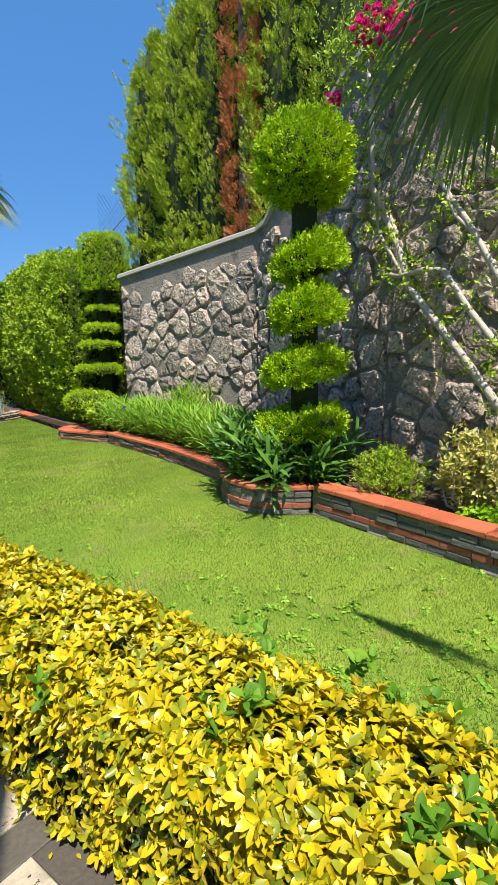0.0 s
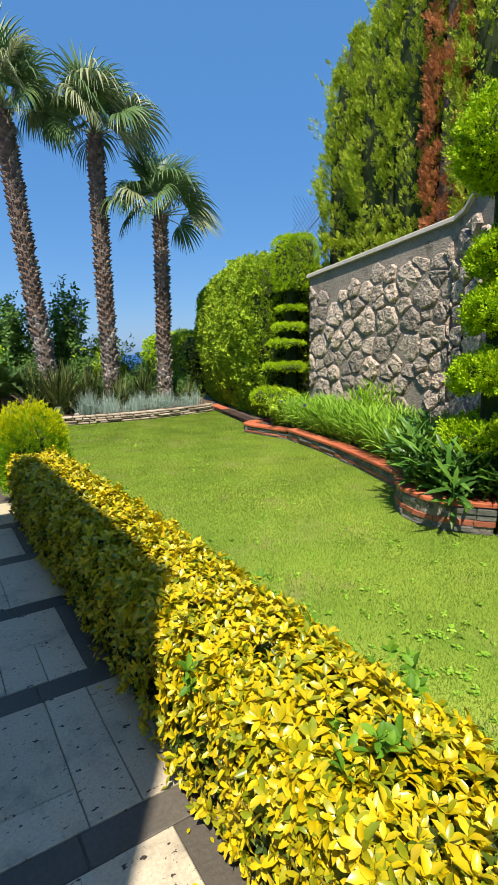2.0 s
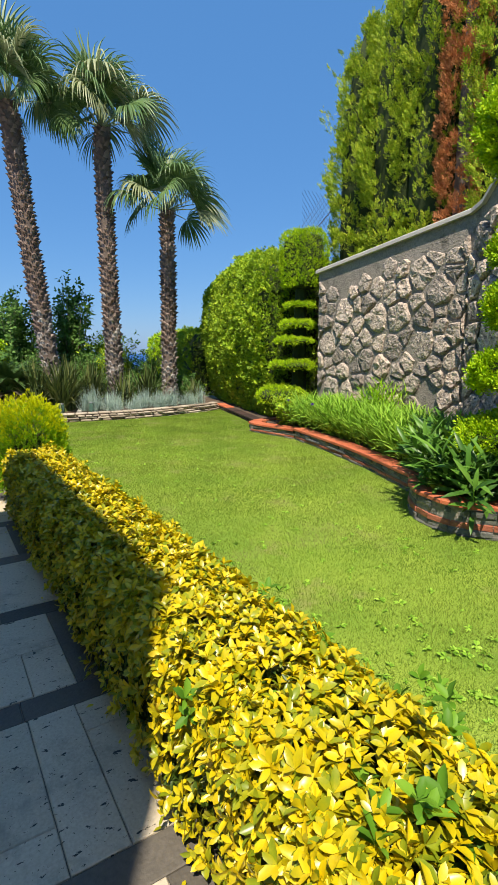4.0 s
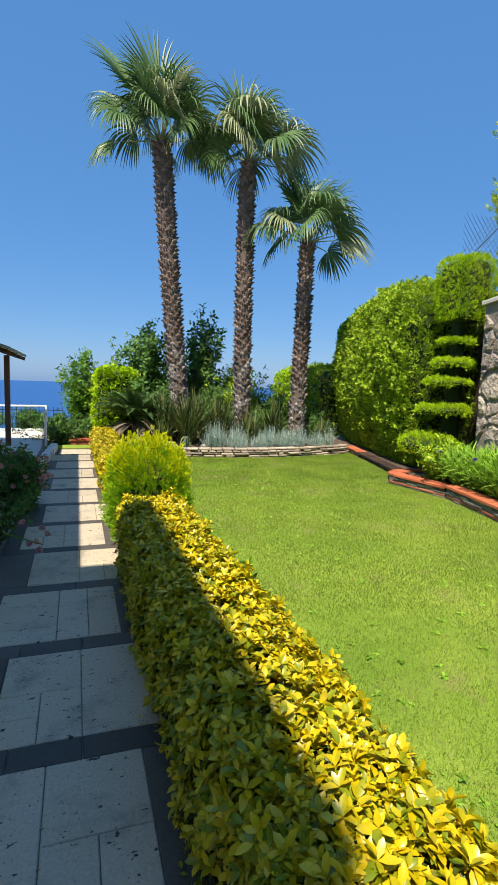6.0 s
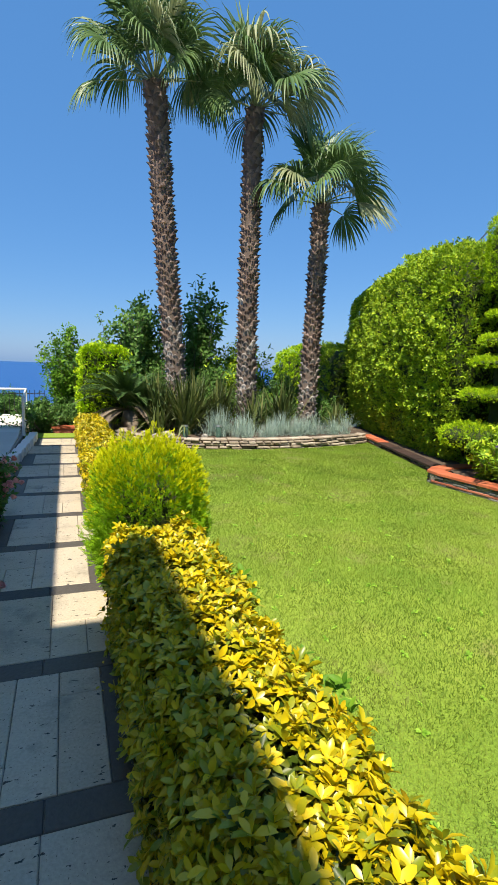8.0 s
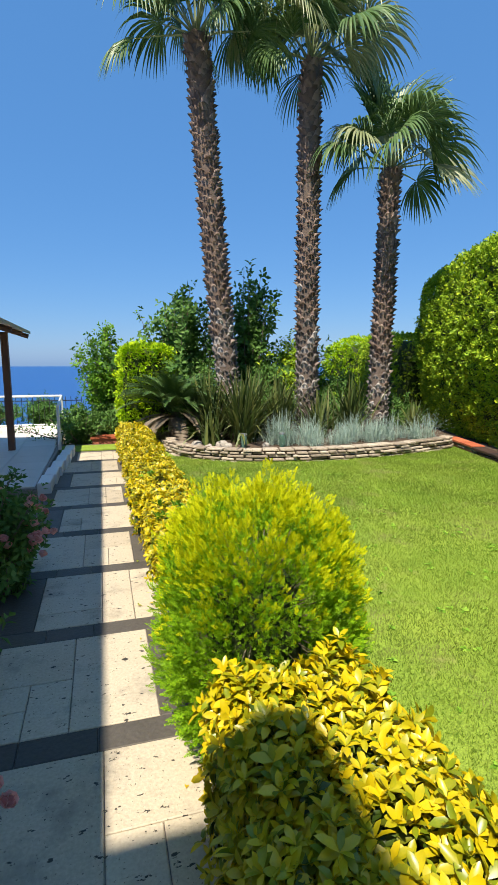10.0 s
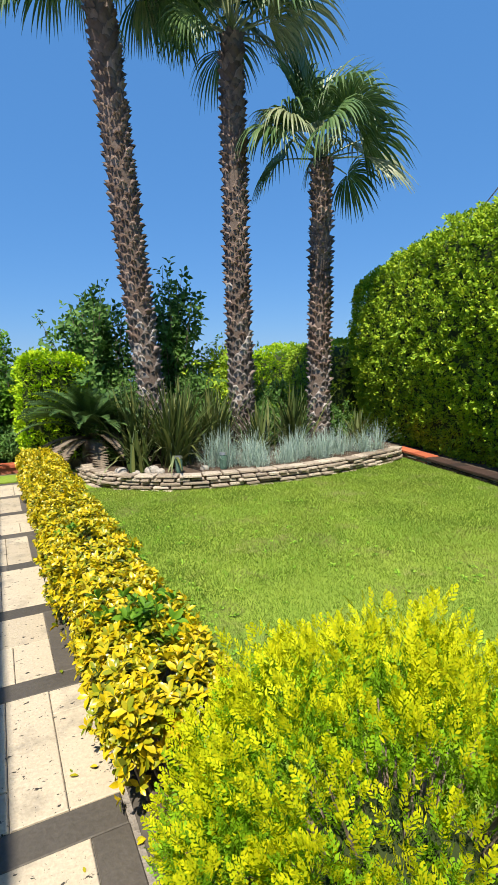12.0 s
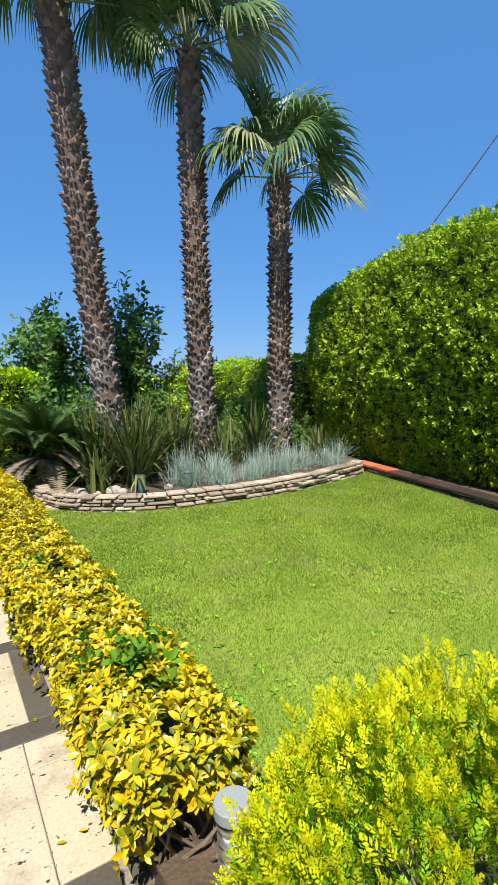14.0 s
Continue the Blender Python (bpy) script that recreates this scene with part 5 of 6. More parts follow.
def cycad(at, n, length, seed, label):
    th = thing("cycad", at, label, "cycad")
    r = random.Random(seed)
    bm = superbox((0.14, 0.14, 0.24), 2.5, 4, 0.02, seed)
    bmesh.ops.translate(bm, vec=(0, 0, 0.2), verts=bm.verts)
    part("stem", bm, "bark", th)
    for k in range(n):
        az, el = k * 2.39996, radians(r.uniform(48, 88) if k % 6 else r.uniform(5, 30))
        o = Vector((math.cos(az), math.sin(az), 0))
        sd = Vector((-math.sin(az), math.cos(az), 0))
        v, f = [], []
        p, a = Vector((0, 0, 0.4)), el
        line = []
        for q in range(13):
            line.append((p.copy(), o * math.cos(a) + Vector((0, 0, math.sin(a)))))
            p = p + line[-1][1] * length / 12
            a -= radians(r.uniform(5, 8))
        for q, (c, t) in enumerate(line):
            for m in range(3):
                for sg in (1, -1):
                    c2 = c + t * (m * length / 36)
                    L = 0.17 * (1 - (q / 13) ** 3) * (0.5 + min(0.5, q * 0.15))
                    e = c2 + sd * sg * L + t * L * 0.35 + Vector((0, 0, 0.04))
                    i = len(v)
                    v += [tuple(c2 - t * 0.017), tuple(c2 + t * 0.017), tuple(e)]
                    f.append((i, i + 1, i + 2))
        part("frond", mesh_of("frond", v, f, "cycad_leaf" if k % 6 else "twig"), "cycad_leaf", th)
    return th


cycad((2.40, 14.15, 0.22), 84, 1.12, 7, "dark green cycad with arching feather fronds in the palm bed")


# ---- loose shrubs and small trees ----
LEAFLET = join_templates([moved(small_leaf(1.0, 0.55), Matrix.Rotation(a, 4, "Z") @ Matrix.Translation((0.08, 0, z)) @ Matrix.Rotation(-0.6, 4, "Y")) for a, z in ((0, 0), (2.1, 0.25), (4.2, 0.5), (1.0, 0.75))])


def shrub(name, at, limbs, height, spread, size, mat, seed, label, category, per=26, upright=0.5, twig="twig", low=0.0, group="", template=None, loose=0.085):
    """Stems that fork, each carrying small leaves along its upper part."""
    th = thing(name, at, label, category, group)
    r = np.random.default_rng(seed)
    P, N, tubes = [], [], []
    for k in range(limbs):
        a = r.uniform(0, 2 * math.pi)
        out = abs(r.normal()) * spread * 0.55
        h = height * r.uniform(0.45, 1.0) * (1 - 0.25 * min(1, out / spread))
        b = np.array([math.cos(a) * out, math.sin(a) * out, h])
        m = b * np.array([0.45, 0.45, 0.5]) + r.normal(size=3) * 0.06
        z0 = np.array([r.normal() * 0.05, r.normal() * 0.05, 0])
        tubes.append(tube([z0, m, b], [0.018, 0.012, 0.004], 5, False))
        for q in range(per):
            s = r.uniform(low, 1.0) ** 0.7
            c = (z0 * (1 - s) + m * s) * (1 - s) + (m * (1 - s) + b * s) * s
            P.append(c + r.normal(size=3) * spread * loose)
            N.append(r.normal(size=3) * 0.6 + np.array([math.cos(a) * 0.5, math.sin(a) * 0.5, upright]))
    v, f = join_templates(tubes)
    part("branchwork", mesh_of("branchwork", v, f, twig), twig, th, kind="stuff")
    P, N = np.array(P), np.array(N)
    P[:, 2] = np.maximum(P[:, 2], 0.02)
    part("foliage", scatter("foliage", template or LEAFLET, P, frames_from(N, 0.2, True, r), size * r.uniform(0.7, 1.3, len(P)), mat), mat, th, kind="stuff")
    return th


shrub("small_tree", (2.9, 16.2, 0.1), 80, 3.5, 1.4, 0.12, "shrub_leaf", 71, "dark leafy garden tree with upright shoots behind the palms", "tree", per=40, loose=0.065)
shrub("small_tree", (4.35, 16.0, 0.1), 36, 3.9, 0.95, 0.13, "shrub_leaf", 72, "dark leafy garden tree with a tall bare-tipped shoot", "tree", per=40, loose=0.07)
shrub("small_tree", (1.3, 16.9, 0.0), 40, 2.6, 1.0, 0.09, "green_leaf", 73, "light green young tree at the garden's end", "tree", per=52, loose=0.08)
shrub("shrub", (5.6, 16.3, 0.1), 90, 2.3, 1.1, 0.09, "hedge_leaf", 74, "bushy green shrub behind the palms", "shrub", per=44)
for k, (x, y, h) in enumerate(((3.1, 14.75, 0.9), (4.35, 14.65, 1.0), (5.7, 14.5, 0.9), (2.8, 14.2, 0.8), (7.2, 14.4, 0.8))):
    shrub("shrub", (x, y, 0.22), 40, h, 0.6, 0.06, "shrub_leaf", 280 + k, "dark low shrub at the foot of the palms", "shrub", per=34, group="shrubs under the palms")
shrub("shrub", (3.3, 15.2, 0.2), 60, 1.5, 0.9, 0.07, "shrub_leaf", 175, "dense dark shrub under the palms", "shrub", per=42)
shrub("shrub", (4.6, 15.3, 0.2), 60, 1.4, 0.9, 0.07, "shrub_leaf", 176, "dense dark shrub under the palms", "shrub", per=42)
shrub("shrub", (6.7, 15.9, 0.1), 36, 1.5, 0.8, 0.08, "shrub_leaf", 78, "bushy green shrub behind the palms", "shrub", per=50)
for k, (x, y, h) in enumerate(((0.62, 15.9, 0.75), (1.25, 16.5, 0.75), (-0.4, 19.0, 0.8), (-1.8, 19.3, 0.8), (2.6, 18.0, 1.2))):
    shrub("shrub", (x, y, -0.06), 46, h, 0.75, 0.07, "shrub_leaf", 80 + k, "dark low shrub beyond the terrace", "shrub", per=40, group="shrubs at the garden's end")
clipped("box_hedge", (2.0, 15.3, 1.05), (0.52, 0.35, 0.9), 8, 2600, BROAD, 0.11, "clip_leaf", "square clipped yellow-green hedge block behind the cycad", "hedge", up=0.4, jitter=0.04, seed=52)

# roses in the pebbled strip by the house
bush_a = shrub("rose_bush", (0.30, 8.45, -0.04), 40, 0.80, 0.56, 0.055, "shrub_leaf", 91, "rose bush with coral pink blooms beside the path", "rose bush", per=40, group="rose bushes")
bush_b = shrub("rose_bush", (0.08, 6.9, -0.04), 28, 0.7, 0.45, 0.055, "shrub_leaf", 92, "rose bush with dark leaves in the pebbled strip", "rose bush", per=40, group="rose bushes")
bush_c = shrub("rose_bush", (-0.1, 9.6, -0.04), 28, 0.9, 0.5, 0.055, "shrub_leaf", 93, "rose bush with coral pink blooms beside the path", "rose bush", per=40, group="rose bushes")
PETALS = join_templates([moved(leaf(0.6, 0.7, -0.3, 0.6), Matrix.Rotation(k * 2.4, 4, "Z") @ Matrix.Rotation(-radians(25 + 6 * k), 4, "Y")) for k in range(9)])
rr = np.random.default_rng(17)
for (x, y, z, n, s) in ((0.58, 8.5, 0.55, 8, 0.085), (0.62, 8.25, 0.38, 9, 0.085), (0.74, 6.1, 0.26, 7, 0.075), (0.38, 8.6, 0.66, 7, 0.08), (-0.05, 9.45, 0.66, 4, 0.10), (0.28, 8.3, 0.5, 5, 0.09), (0.15, 7.0, 0.5, 3, 0.1)):
    for k in range(n):
        c = np.array([[x, y, z]]) + rr.normal(size=(1, 3)) * 0.07
        me = scatter("rose_bloom", PETALS, np.zeros((1, 3)), frames_from(np.array([[0.4, -0.3, 0.7]]) + rr.normal(size=(1, 3)) * 0.3, 0.2, True, rr), np.array([s]), "rose")
        ob = part("bloom", me, "rose", None, "open coral pink rose bloom")
        ob.location = c[0]
        under(ob, bush_b if y < 7.5 else bush_c if y > 9 else bush_a)
v, f = tube([(0.12, 6.8, -0.03), (0.4, 6.45, 0.26), (0.74, 6.12, 0.24)], [0.008, 0.006, 0.005], 5)
under(part("cane", mesh_of("cane", v, f, "green_leaf"), "green_leaf"), bush_b)
PEB = ([(0.5, 0, 0), (0.15, 0.42, 0.02), (-0.45, 0.25, 0), (-0.4, -0.3, 0), (0.2, -0.4, 0.02), (0.05, 0.03, 0.3)], [(0, 1, 5), (1, 2, 5), (2, 3, 5), (3, 4, 5), (4, 0, 5)])
n = 1500
pp = np.stack([rr.uniform(-0.5, 0.31, n), rr.uniform(2.0, 11.0, n), np.full(n, -0.045)], 1)
peb = new("pebbles", scatter("pebbles", PEB, pp, frames_from(np.tile([0, 0, 1.0], (n, 1)) + rr.normal(size=(n, 3)) * 0.2, 0, True, rr), rr.uniform(0.03, 0.085, n), "pebble"))
tagged(peb, "white pebbles strewn over the soil strip by the house", "pebbles", kind="stuff")
tagged(prism("soil_strip", [(-0.55, -5), (0.30, -5), (0.30, 11.2), (-0.55, 11.2)], -0.12, -0.045, "soil"), "dark soil strip between house and path", "soil", kind="structure")


# ---- planter plants ----
def leafy_stalk(n, h, L, w, seed):
    r = random.Random(seed)
    out = []
    for k in range(n):
        z = h * (0.15 + 0.85 * k / (n - 1))
        m = Matrix.Translation((0, 0, z)) @ Matrix.Rotation(k * 2.4 + r.uniform(-0.3, 0.3), 4, "Z") @ Matrix.Rotation(-radians(r.uniform(20, 62) + 18 * k / n), 4, "Y")
        out.append(moved(leaf(L * r.uniform(0.75, 1.15), w, 0.25, 0.3), m))
    return join_templates(out)


STALK = leafy_stalk(15, 0.36, 0.22, 0.012, 3)
OLE = leafy_stalk(13, 0.36, 0.20, 0.032, 4)


def stalk_bed(name, label, category, places, template, size, mat, seed, sub="foliage"):
    c = np.mean(np.array(places), 0)
    th = thing(name, tuple(c), label, category)
    r = np.random.default_rng(seed)
    P = np.array(places) - c
    F = frames_from(np.tile([0, 0, 1.0], (len(P), 1)) + r.normal(size=P.shape) * 0.22 + np.array([-0.12, -0.05, 0]), 0, True, r)
    part(sub, scatter(sub, template, P, F, size * r.uniform(0.75, 1.2, len(P)), mat), mat, th, kind="stuff")
    v, f = join_templates([tube([q, q + fr[:, 2] * 0.34 * size], [0.005, 0.003], 3, False) for q, fr in zip(P, F)])
    part("stems", mesh_of("stems", v, f, "green_leaf"), "green_leaf", th, kind="stuff")
    return th


def along_bed(n, y0, y1, d0, d1, r, z=0.24):
    out = []
    front = [(9.0, 6.1), (7.6, 6.16), (5.75, 5.72), (4.1, 5.14), (3.45, 4.5), (3.05, 4.48), (2.68, 4.72), (1.77, 4.5), (0.95, 4.26), (-0.6, 3.8)]
    ys, xs = [p[0] for p in front][::-1], [p[1] for p in front][::-1]
    for k in range(n):
        y = r.uniform(y0, y1)
        out.append((float(np.interp(y, ys, xs)) + r.uniform(d0, d1), y, z))
    return out


rb = random.Random(11)
for k in range(6):
    stalk_bed("lily_clump", "dense clump of light green lance-leaved plants in the planter", "border plant", along_bed(165, 4.0 + 0.65 * k, 4.66 + 0.65 * k, 0.22, 1.0, rb), STALK, 1.15, "iris_leaf", 2 + k)
for k in range(4):
    stalk_bed("oleander", "dark glossy long-leaved plant hanging over the terracotta cap", "plant", along_bed(50, 2.65 + 0.36 * k, 3.05 + 0.36 * k, 0.06, 0.75, rb), OLE, 1.25, "oleander_leaf", 3 + k)
stalk_bed("yarrow", "bright green upright plants against the stone wall", "plant", along_bed(26, 5.9, 6.5, 0.75, 1.1, rb, 0.5), STALK, 1.2, "thuja_leaf", 4)
shrub("flowering_shrub", (6.5, 8.2, 0.24), 34, 0.7, 0.42, 0.06, "hedge_leaf", 101, "loose green shrub with small pink flowers by the planter's end", "shrub", per=34)
shrub("fern_bush", (5.0, 2.05, 0.24), 110, 0.52, 0.34, 0.06, "hedge_leaf", 102, "fuzzy olive green bush in the planter", "bush", per=50, template=FEATHER)
shrub("variegated_shrub", (5.0, 1.3, 0.24), 40, 0.8, 0.42, 0.055, "cream_leaf", 103, "thin cream and green variegated shrub in the planter", "shrub", per=26, twig="pale_twig")
shrub("ground_cover", (4.75, 1.05, 0.22), 20, 0.2, 0.25, 0.06, "thuja_leaf", 104, "low bright green seedling clump in the planter", "plant", per=16)
for k, (x, y, z) in enumerate(((6.25, 7.9, 0.72), (6.0, 6.9, 0.75), (5.2, 3.95, 0.7))):
    me = scatter("violet_flower", PETALS, np.zeros((1, 3)), frames_from(np.array([[-0.5, -0.4, 0.7]]), 0.2, True, rr), np.array([0.07]), "violet")
    ob = part("violet_flower", me, "violet")
    ob.location = (x, y, z)
    tagged(ob, "small violet flower above the border leaves", "flower", "violet flowers")


# ---- bougainvillea on the tall wall ----
boug = thing("bougainvillea", (5.2, 1.3, 0.24), "bougainvillea with pale thick stems and magenta flowers on the wall", "climbing plant")
rg = np.random.default_rng(33)
stems = (([(5.15, 0.6, 0.25), (5.3, 1.2, 1.15), (5.62, 2.1, 2.2), (5.75, 2.55, 3.2), (5.7, 2.6, 4.3)], 0.035), ([(5.15, 0.6, 0.25), (5.25, 1.0, 1.35), (5.5, 1.75, 2.3), (5.7, 2.4, 2.35)], 0.03),
         ([(5.1, 0.5, 0.25), (5.2, 0.9, 1.5), (5.4, 1.4, 2.4), (5.55, 1.9, 3.2)], 0.03), ([(5.2, 0.9, 1.5), (5.4, 1.3, 2.9), (5.45, 1.4, 4.2)], 0.022), ([(5.62, 2.1, 2.2), (5.7, 2.45, 2.75), (5.75, 2.6, 3.6)], 0.016),
         ([(5.4, 1.4, 2.4), (5.5, 1.75, 2.9), (5.45, 1.7, 3.4)], 0.014))
P, N = [], []
for pts, rad in stems:
    q = [np.array(p) - np.array(boug.location) + np.array([-0.12, 0, 0]) for p in pts]
    fine = [q[0]]
    for a, b in zip(q, q[1:]):
        fine += [a + (b - a) * s + rg.normal(size=3) * 0.02 for s in (0.33, 0.66)] + [b]
    v, f = tube(fine, [rad * 1.25 * (1 - 0.5 * i / len(fine)) for i in range(len(fine))], 7)
    part("stem", mesh_of("stem", v, f, "pale_twig", True), "pale_twig", boug, "pale grey woody stem")
    for c in fine[3:]:
        for k in range(17):
            P.append(c + rg.normal(size=3) * np.array([0.06, 0.11, 0.14]))
            N.append(rg.normal(size=3) + np.array([-0.6, -0.2, 0.5]))
for k in range(900):
    P.append(np.array([0.45, 0.9, 4.2]) + rg.normal(size=3) * np.array([0.18, 0.5, 0.3]))
    N.append(rg.normal(size=3) + np.array([-0.6, -0.2, 0.5]))
part("foliage", scatter("foliage", LEAFLET, np.array(P), frames_from(np.array(N), 0.2, True, rg), rg.uniform(0.03, 0.055, len(P)), "hedge_leaf"), "hedge_leaf", boug, kind="stuff")
P = np.concatenate([np.array(c) + rg.normal(size=(n, 3)) * np.array(s) for c, n, s in (([0.05, 0.8, 4.05], 60, [0.06, 0.14, 0.08]), ([0.25, 1.15, 4.25], 40, [0.06, 0.12, 0.08]), ([-0.05, 0.5, 3.88], 45, [0.06, 0.07, 0.06]), ([0.5, 1.7, 3.85], 14, [0.04, 0.04, 0.04]))])
part("bract_mass", scatter("bract_mass", PETALS, P, frames_from(rg.normal(size=P.shape) + np.array([-0.7, -0.2, 0.5]), 0.1, True, rg), rg.uniform(0.07, 0.10, len(P)), "magenta"), "magenta", boug, "magenta flower bracts", kind="stuff")

# ---- terrace, glass rail, pergola ----
terrace = thing("terrace", (-2.0, 14.5, 0.0), "pale paved terrace beside the path", "terrace", kind="structure")
under(prism("bedding", [(-6.0, 11.25), (0.27, 11.25), (0.30, 14.2), (0.10, 17.7), (-6.0, 17.7)], -0.06, 0.085, "mortar"), terrace)
for i in range(11):
    for j in range(11):
        x1, y0 = 0.24 - 0.6 * i, 11.3 + 0.58 * j
        x1 -= 0.0 if y0 < 14.2 else (y0 - 14.0) * 0.06
        if x1 - 0.594 > -6 and y0 < 17.4:
            piece("paving_tile", (x1 - 0.594, x1, y0, y0 + 0.574), 0.06, 0.10 + random.uniform(-0.001, 0.001), "terrace", terrace, 0.003)
kerb = thing("kerb", (0.4, 13.0, 0.0), "white kerb along the terrace edge", "kerb", kind="structure")
for k in range(6):
    x, y = 0.27 + 0.03 * k, 11.3 + 0.52 * k
    piece("kerb_stone", (x, x + 0.16, y, y + 0.512), -0.05, 0.14, "white_paint", kerb, 0.01)
rail = thing("glass_railing", (-1.0, 17.5, 0.10), "terrace railing of clear glass panels in pale steel", "railing")


def rod(a, b, r, mat, parent, name, sides=8):
    v, f = tube([Vector(a) - parent.location, Vector(b) - parent.location], [r, r], sides)
    return part(name, mesh_of(name, v, f, mat, False), mat, parent)


RAILPTS = [(0.33, 14.25), (0.17, 17.5), (-1.45, 17.5), (-3.1, 17.5), (-4.8, 17.5)]
for a, b in zip(RAILPTS, RAILPTS[1:]):
    rod((*a, 0.87), (*b, 0.87), 0.026, "white_paint", rail, "handrail")
    rod((*a, 0.19), (*b, 0.19), 0.022, "white_paint", rail, "bottom_rail")
    A, B = Vector((*a, 0)), Vector((*b, 0))
    t = (B - A).normalized()
    nrm = Vector((t.y, -t.x, 0)) * 0.005
    A, B = A + t * 0.05, B - t * 0.05
    v = [tuple(p - rail.location) for p in (A - nrm + Vector((0, 0, 0.22)), B - nrm + Vector((0, 0, 0.22)), B - nrm + Vector((0, 0, 0.84)), A - nrm + Vector((0, 0, 0.84)),
                                            A + nrm + Vector((0, 0, 0.22)), B + nrm + Vector((0, 0, 0.22)), B + nrm + Vector((0, 0, 0.84)), A + nrm + Vector((0, 0, 0.84)))]
    g = part("glass_panel", mesh_of("glass_panel", v, [(0, 1, 2, 3), (7, 6, 5, 4), (0, 4, 5, 1), (1, 5, 6, 2), (2, 6, 7, 3), (3, 7, 4, 0)], "glass"), "glass", rail)
    g.visible_shadow = False
for x, y in RAILPTS:
    rod((x, y, 0.09), (x, y, 0.88), 0.028, "white_paint", rail, "post")
tagged(prism("low_wall", [(-5, 17.65), (0.1, 17.65), (0.1, 17.85), (-5, 17.85)], -0.06, 0.12, "plaster"), "low plastered upstand beyond the rail", "wall", kind="structure")
bench = thing("low_brick_wall", (1.3, 15.85, -0.05), "low brick wall with a terracotta cap at the garden's end", "wall", kind="structure")
under(prism("body", [(0.85, 15.7), (1.85, 15.7), (1.85, 16.0), (0.85, 16.0)], -0.06, 0.05, "brick"), bench)
under(prism("cap", [(0.82, 15.67), (1.88, 15.67), (1.88, 16.03), (0.82, 16.03)], 0.05, 0.095, "terracotta"), bench)
tagged(prism("grass_strip", [(0.3, 14.52), (2.2, 14.52), (2.2, 15.15), (0.3, 15.15)], -0.05, 0.012, "lawn"), "strip of lawn beyond the path's end", "lawn", kind="structure")
perg = thing("pergola", (-1.5, 14.4, 0.10), "terrace pergola with brown posts and a reed roof", "pergola")
for x, y in ((-0.48, 14.37), (-1.05, 14.1), (-3.4, 14.37), (-3.4, 11.6)):
    v, f = box_verts(x - 0.055, x + 0.055, y - 0.055, y + 0.055, 0.10, 2.16 if x > -0.6 else 2.3)
    under(part("post", mesh_of("post", v, f, "brown_wood"), "brown_wood"), perg)
v = [(-0.1, 11.5, 2.15), (-0.1, 14.75, 2.15), (-3.8, 14.75, 3.35), (-3.8, 11.5, 3.35)]
v += [(x, y, z + 0.05) for x, y, z in v]
under(part("roof", mesh_of("roof", v, [(3, 2, 1, 0), (4, 5, 6, 7), (0, 1, 5, 4), (1, 2, 6, 5), (2, 3, 7, 6), (3, 0, 4, 7)], "reed"), "reed", None, "reed matting roof"), perg)
for y in (11.8, 12.8, 13.8, 14.6):
    v, f = tube([(-0.12, y, 2.10), (-3.75, y, 3.28)], [0.04, 0.04], 4)
    under(part("rafter", mesh_of("rafter", v, f, "brown_wood"), "brown_wood"), perg)

# ---- iron fence beyond the terrace ----
fence = thing("iron_fence", (-2.0, 18.4, -0.06), "black iron picket fence beyond the terrace", "fence")
for k in range(44):
    x = -5.0 + 0.13 * k
    rod((x, 18.4, -0.06), (x, 18.4, 0.80), 0.008, "black_wire", fence, "picket", 5)
for z in (0.1, 0.7):
    rod((-5.0, 18.4, z), (0.6, 18.4, z), 0.012, "black_wire", fence, "fence_rail", 5)

# ---- small fixtures ----
bol = thing("bollard_light", (1.67, 7.31, 0.0), "short steel bollard light with a grey round cap", "garden light")
for z0, z1, r, m, nm in ((0.0, 0.20, 0.045, "steel", "post"), (0.20, 0.36, 0.040, "white_paint", "lens"), (0.375, 0.415, 0.062, "grey_cap", "cap")):
    v, f = tube([(0, 0, z0), (0, 0, z0 + 0.004), (0, 0, z1 - 0.004), (0, 0, z1)], [r * 0.96, r, r, r * 0.94], 24)
    part(nm, mesh_of(nm, v, f, m), m, bol)
for z in (0.22, 0.26, 0.30, 0.345):
    v, f = tube([(0, 0, z), (0, 0, z + 0.012)], [0.054, 0.054], 24)
    part("louvre", mesh_of("louvre", v, f, "steel"), "steel", bol)
for x, y in ((3.3, 12.55), (3.95, 12.5)):
    lamp = thing("garden_lamp", (x, y, 0.24), "small green glass garden lamp among the plants", "garden light", "garden lamps")
    v, f = tube([(0, 0, 0), (0, 0, 0.05), (0, 0, 0.2), (0, 0, 0.22)], [0.045, 0.055, 0.055, 0.04], 14)
    part("body", mesh_of("body", v, f, "green_glass"), "green_glass", lamp)
    v, f = tube([(0, 0, 0.22), (0, 0, 0.25)], [0.058, 0.05], 14)
    part("cap", mesh_of("cap", v, f, "steel"), "steel", lamp)
for k, (x, y, s) in enumerate(((2.95, 12.7, 0.10), (2.6, 12.95, 0.09), (3.05, 12.62, 0.07), (3.7, 12.6, 0.06), (2.75, 12.75, 0.06))):
    bm = superbox((s, s * 0.8, s * 0.75), 2.4, 3, s * 0.5, k + 3)
    ob = part("tuff_rock", bm, "tuff")
    ob.location = (x, y, 0.24 + s * 0.5)
    tagged(ob, "rough pale rock lying in the palm bed", "rock", "rocks in the palm bed")
v, f = tube([(9.3, 16.0, 0.1), (12.3, 16.0, 4.9), (14.9, 16.0, 7.5), (18.0, 16.0, 10.7)], [0.016] * 4, 6)
tagged(new("cable", mesh_of("cable", v, f, "black_wire")), "black overhead cable above the hedge", "cable")
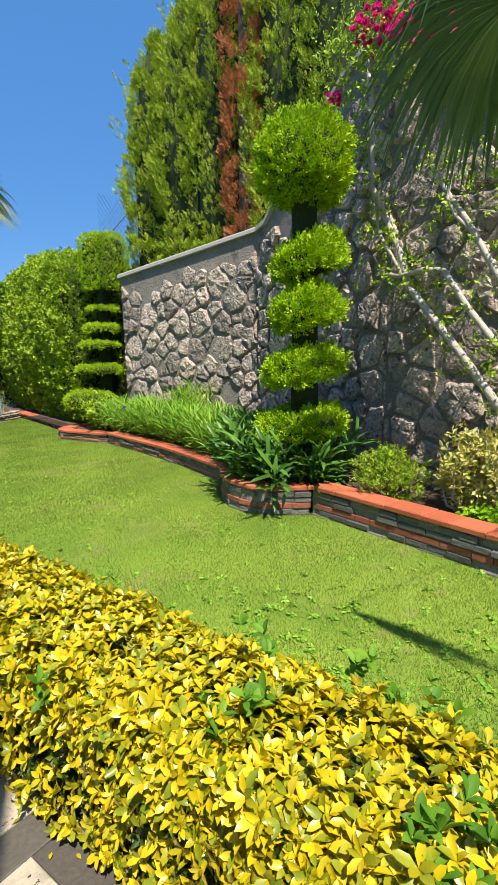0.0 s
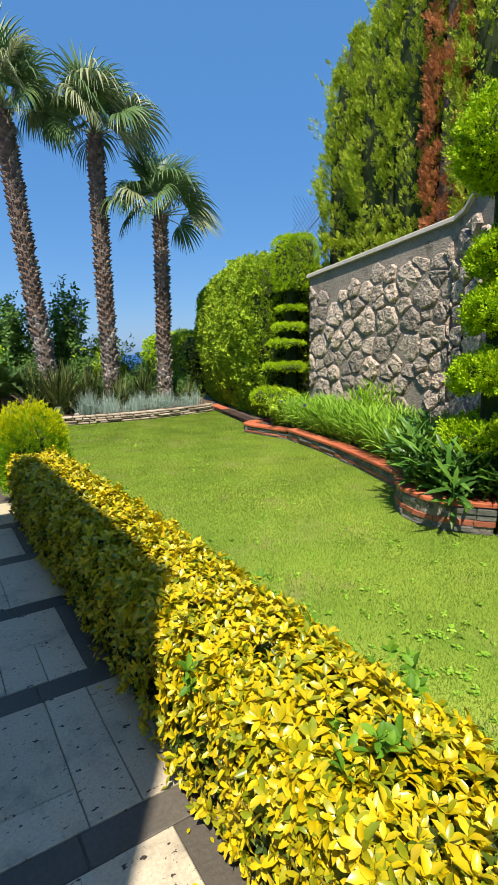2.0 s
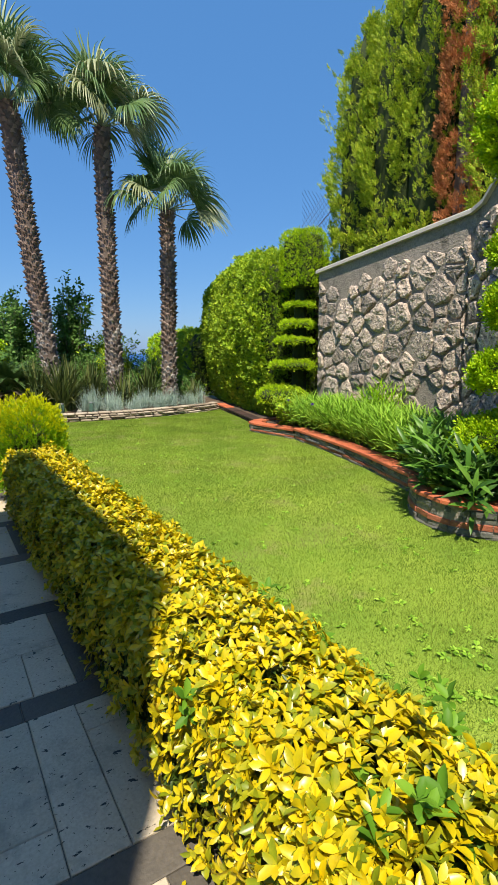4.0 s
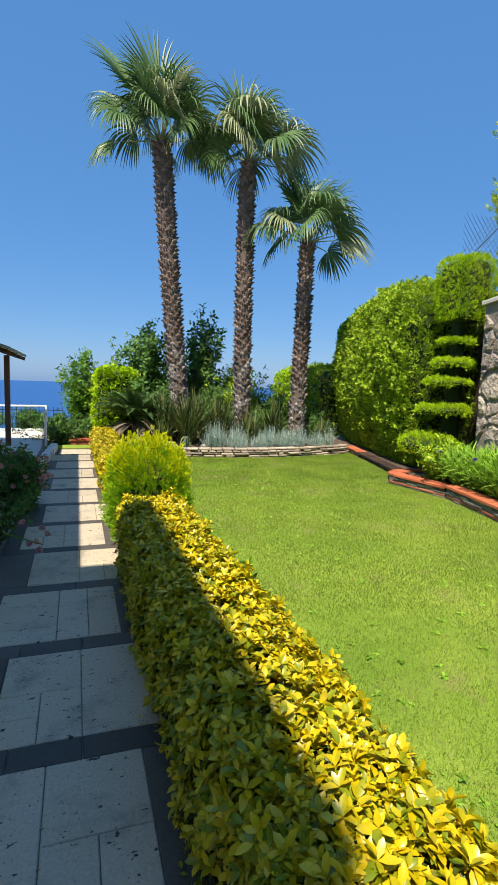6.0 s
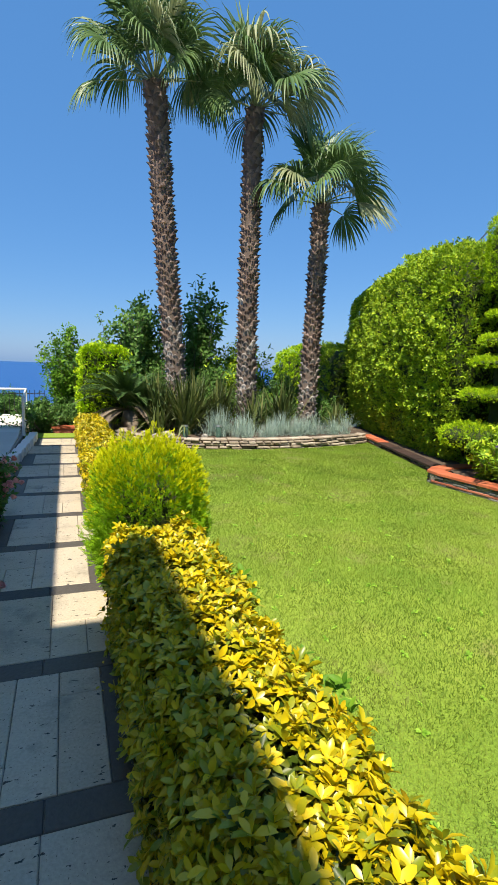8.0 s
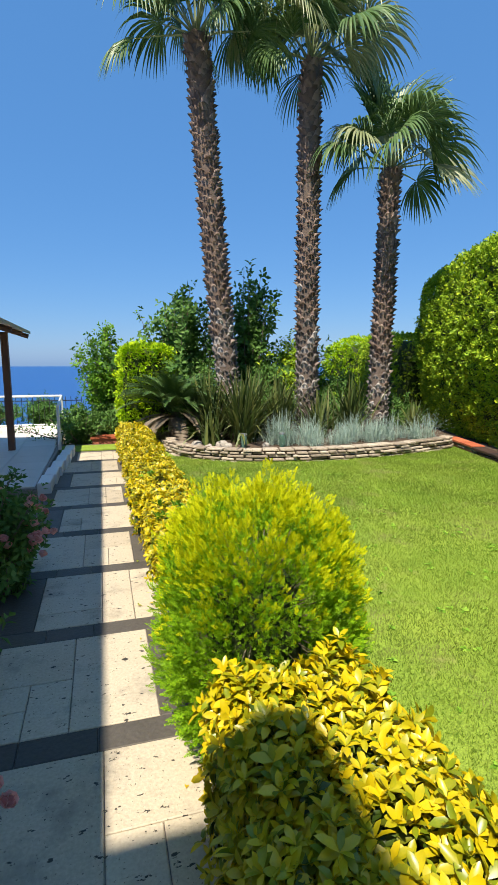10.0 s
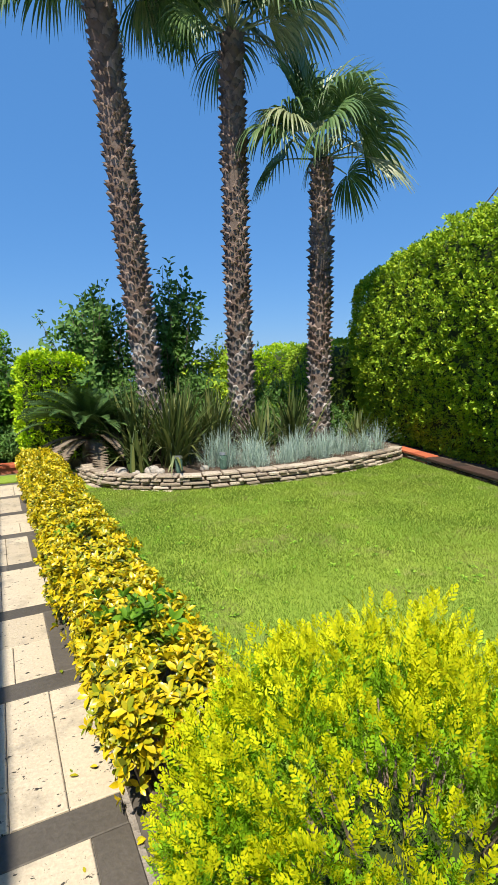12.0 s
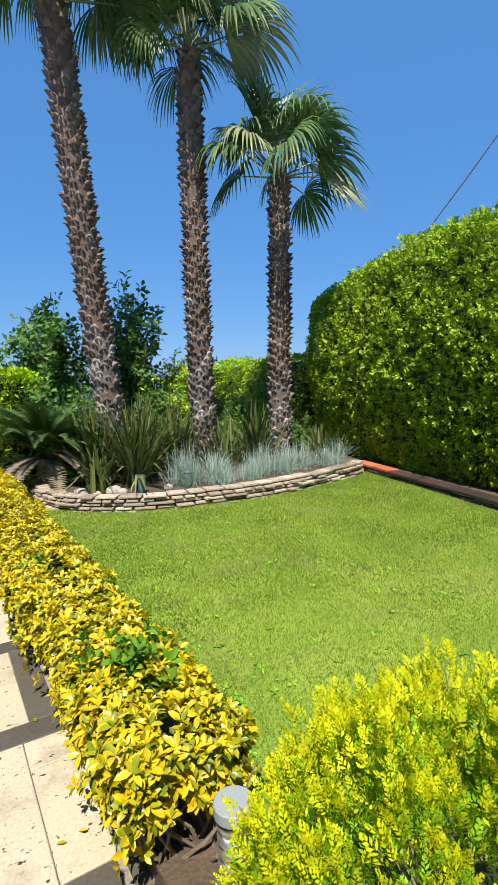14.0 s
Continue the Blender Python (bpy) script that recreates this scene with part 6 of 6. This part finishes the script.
net = thing("mesh_fence", (8.3, 9.6, 2.75), "wire mesh fence behind the cypress row", "fence")
for k in range(-12, 12):
    a = 8.0 + k * 0.11
    for sg, yy in ((1, 9.75), (-1, 9.756)):
        x0, x1 = (a, a + 1.9) if sg > 0 else (a + 1.9, a)
        z0, z1 = 2.75, 5.0
        p0, p1 = Vector((x0, yy, z0)), Vector((x1, yy, z1))
        lo, hi = max(min(x0, x1), 7.95), min(max(x0, x1), 9.3)
        if hi - lo > 0.15:
            cut = lambda x: p0 + (p1 - p0) * ((x - x0) / (x1 - x0))
            rod(cut(lo), cut(hi), 0.0035, "black_wire", net, "wire", 4)
pole = thing("utility_pole", (9.5, 45.0, -14.0), "distant utility pole beyond the garden", "pole")
v, f = tube([(0, 0, 0), (0, 0, 18.8)], [0.14, 0.10], 8)
part("shaft", mesh_of("shaft", v, f, "bark"), "bark", pole)

# fallen petals and dry leaves on the path
n = 46
pp = np.stack([rr.uniform(1.25, 1.5, n), rr.uniform(0.8, 9.5, n), np.full(n, 0.006)], 1)
lit = new("leaf_litter", scatter("leaf_litter", leaf(1.0, 0.5), pp, frames_from(np.tile([0, 0, 1.0], (n, 1)) + rr.normal(size=(n, 3)) * 0.15, 0, True, rr), rr.uniform(0.018, 0.04, n), "gold_leaf"))
tagged(lit, "few dry leaves and petals on the path", "leaf litter", kind="stuff")

# ---- grass blades of the lawn ----
def grass(n, x0, x1, y0, y1, h, seed, width):
    r = np.random.default_rng(seed)
    x, y = r.uniform(x0, x1, n), r.uniform(y0, y1, n)
    keep = (x > 1.90 + 0.05 * r.random(n)) & (x < np.interp(y, [-2.2, -0.6, 0.95, 1.77, 2.68, 3.05, 3.45, 3.82, 4.1, 5.75, 7.6, 8.8, 9.12, 12.5, 13], [3.4, 3.8, 4.22, 4.46, 4.7, 4.44, 4.46, 4.72, 5.14, 5.72, 6.16, 6.02, 6.45, 7.38, 7.4])) & (y < np.interp(x, [2.1, 2.4, 3.0, 3.6, 4.6, 5.5, 6.5, 7.4], [13.6, 12.85, 12.3, 12.08, 11.95, 12.0, 12.22, 12.55]))
    x, y = x[keep], y[keep]
    m = len(x)
    z = np.array([lawn_height(a, b) for a, b in zip(x, y)])
    a = r.uniform(0, 2 * math.pi, m)
    hh = h * r.uniform(0.5, 1.3, m)
    lean_ = r.normal(size=(m, 2)) * hh[:, None] * 0.55
    w = width * r.uniform(0.7, 1.3, m)
    v = np.zeros((m, 3, 3))
    v[:, 0] = np.stack([x - np.cos(a) * w, y - np.sin(a) * w, z - 0.004], 1)
    v[:, 1] = np.stack([x + np.cos(a) * w, y + np.sin(a) * w, z - 0.004], 1)
    v[:, 2] = np.stack([x + lean_[:, 0], y + lean_[:, 1], z + hh], 1)
    return bulk("grass", v.reshape(-1, 3), np.full(m, 3), np.arange(3 * m), "grass")


turf = thing("lawn_grass", (4.0, 6.0, 0.08), "short mown grass blades of the lawn", "grass", kind="stuff")
for k, (n, y0, y1, h, w) in enumerate(((300000, -0.6, 4.5, 0.018, 0.0024), (230000, 4.5, 9.0, 0.019, 0.0033), (130000, 9.0, 13.0, 0.024, 0.005))):
    g = part("blades", grass(n, 1.88, 7.4, y0, y1, h, 200 + k, w), "grass", turf, kind="stuff")
    g.location = -Vector(turf.location)

WEED = rosette(6, 1.0, 0.5, 22, 77)
rw = np.random.default_rng(55)
n = 900
wx, wy = rw.uniform(2.05, 4.3, n), rw.uniform(0.2, 11.5, n) ** 1.0
wx = np.where(rw.random(n) < 0.35, 2.0 + np.abs(rw.normal(size=n)) * 0.18, wx)
wx[:260], wy[:260] = 2.75 + rw.normal(size=260) * 0.4, 1.2 + rw.normal(size=260) * 0.75
wx = np.maximum(wx, 2.02)
wp = np.stack([wx, wy, np.full(n, 0.088)], 1) - np.array(turf.location)
part("weeds", scatter("weeds", WEED, wp, frames_from(np.tile([0, 0, 1.0], (n, 1)) + rw.normal(size=(n, 3)) * 0.2, 0, True, rw), rw.uniform(0.018, 0.045, n), "iris_leaf"), "iris_leaf", turf, "small broad-leaved weeds", kind="stuff")
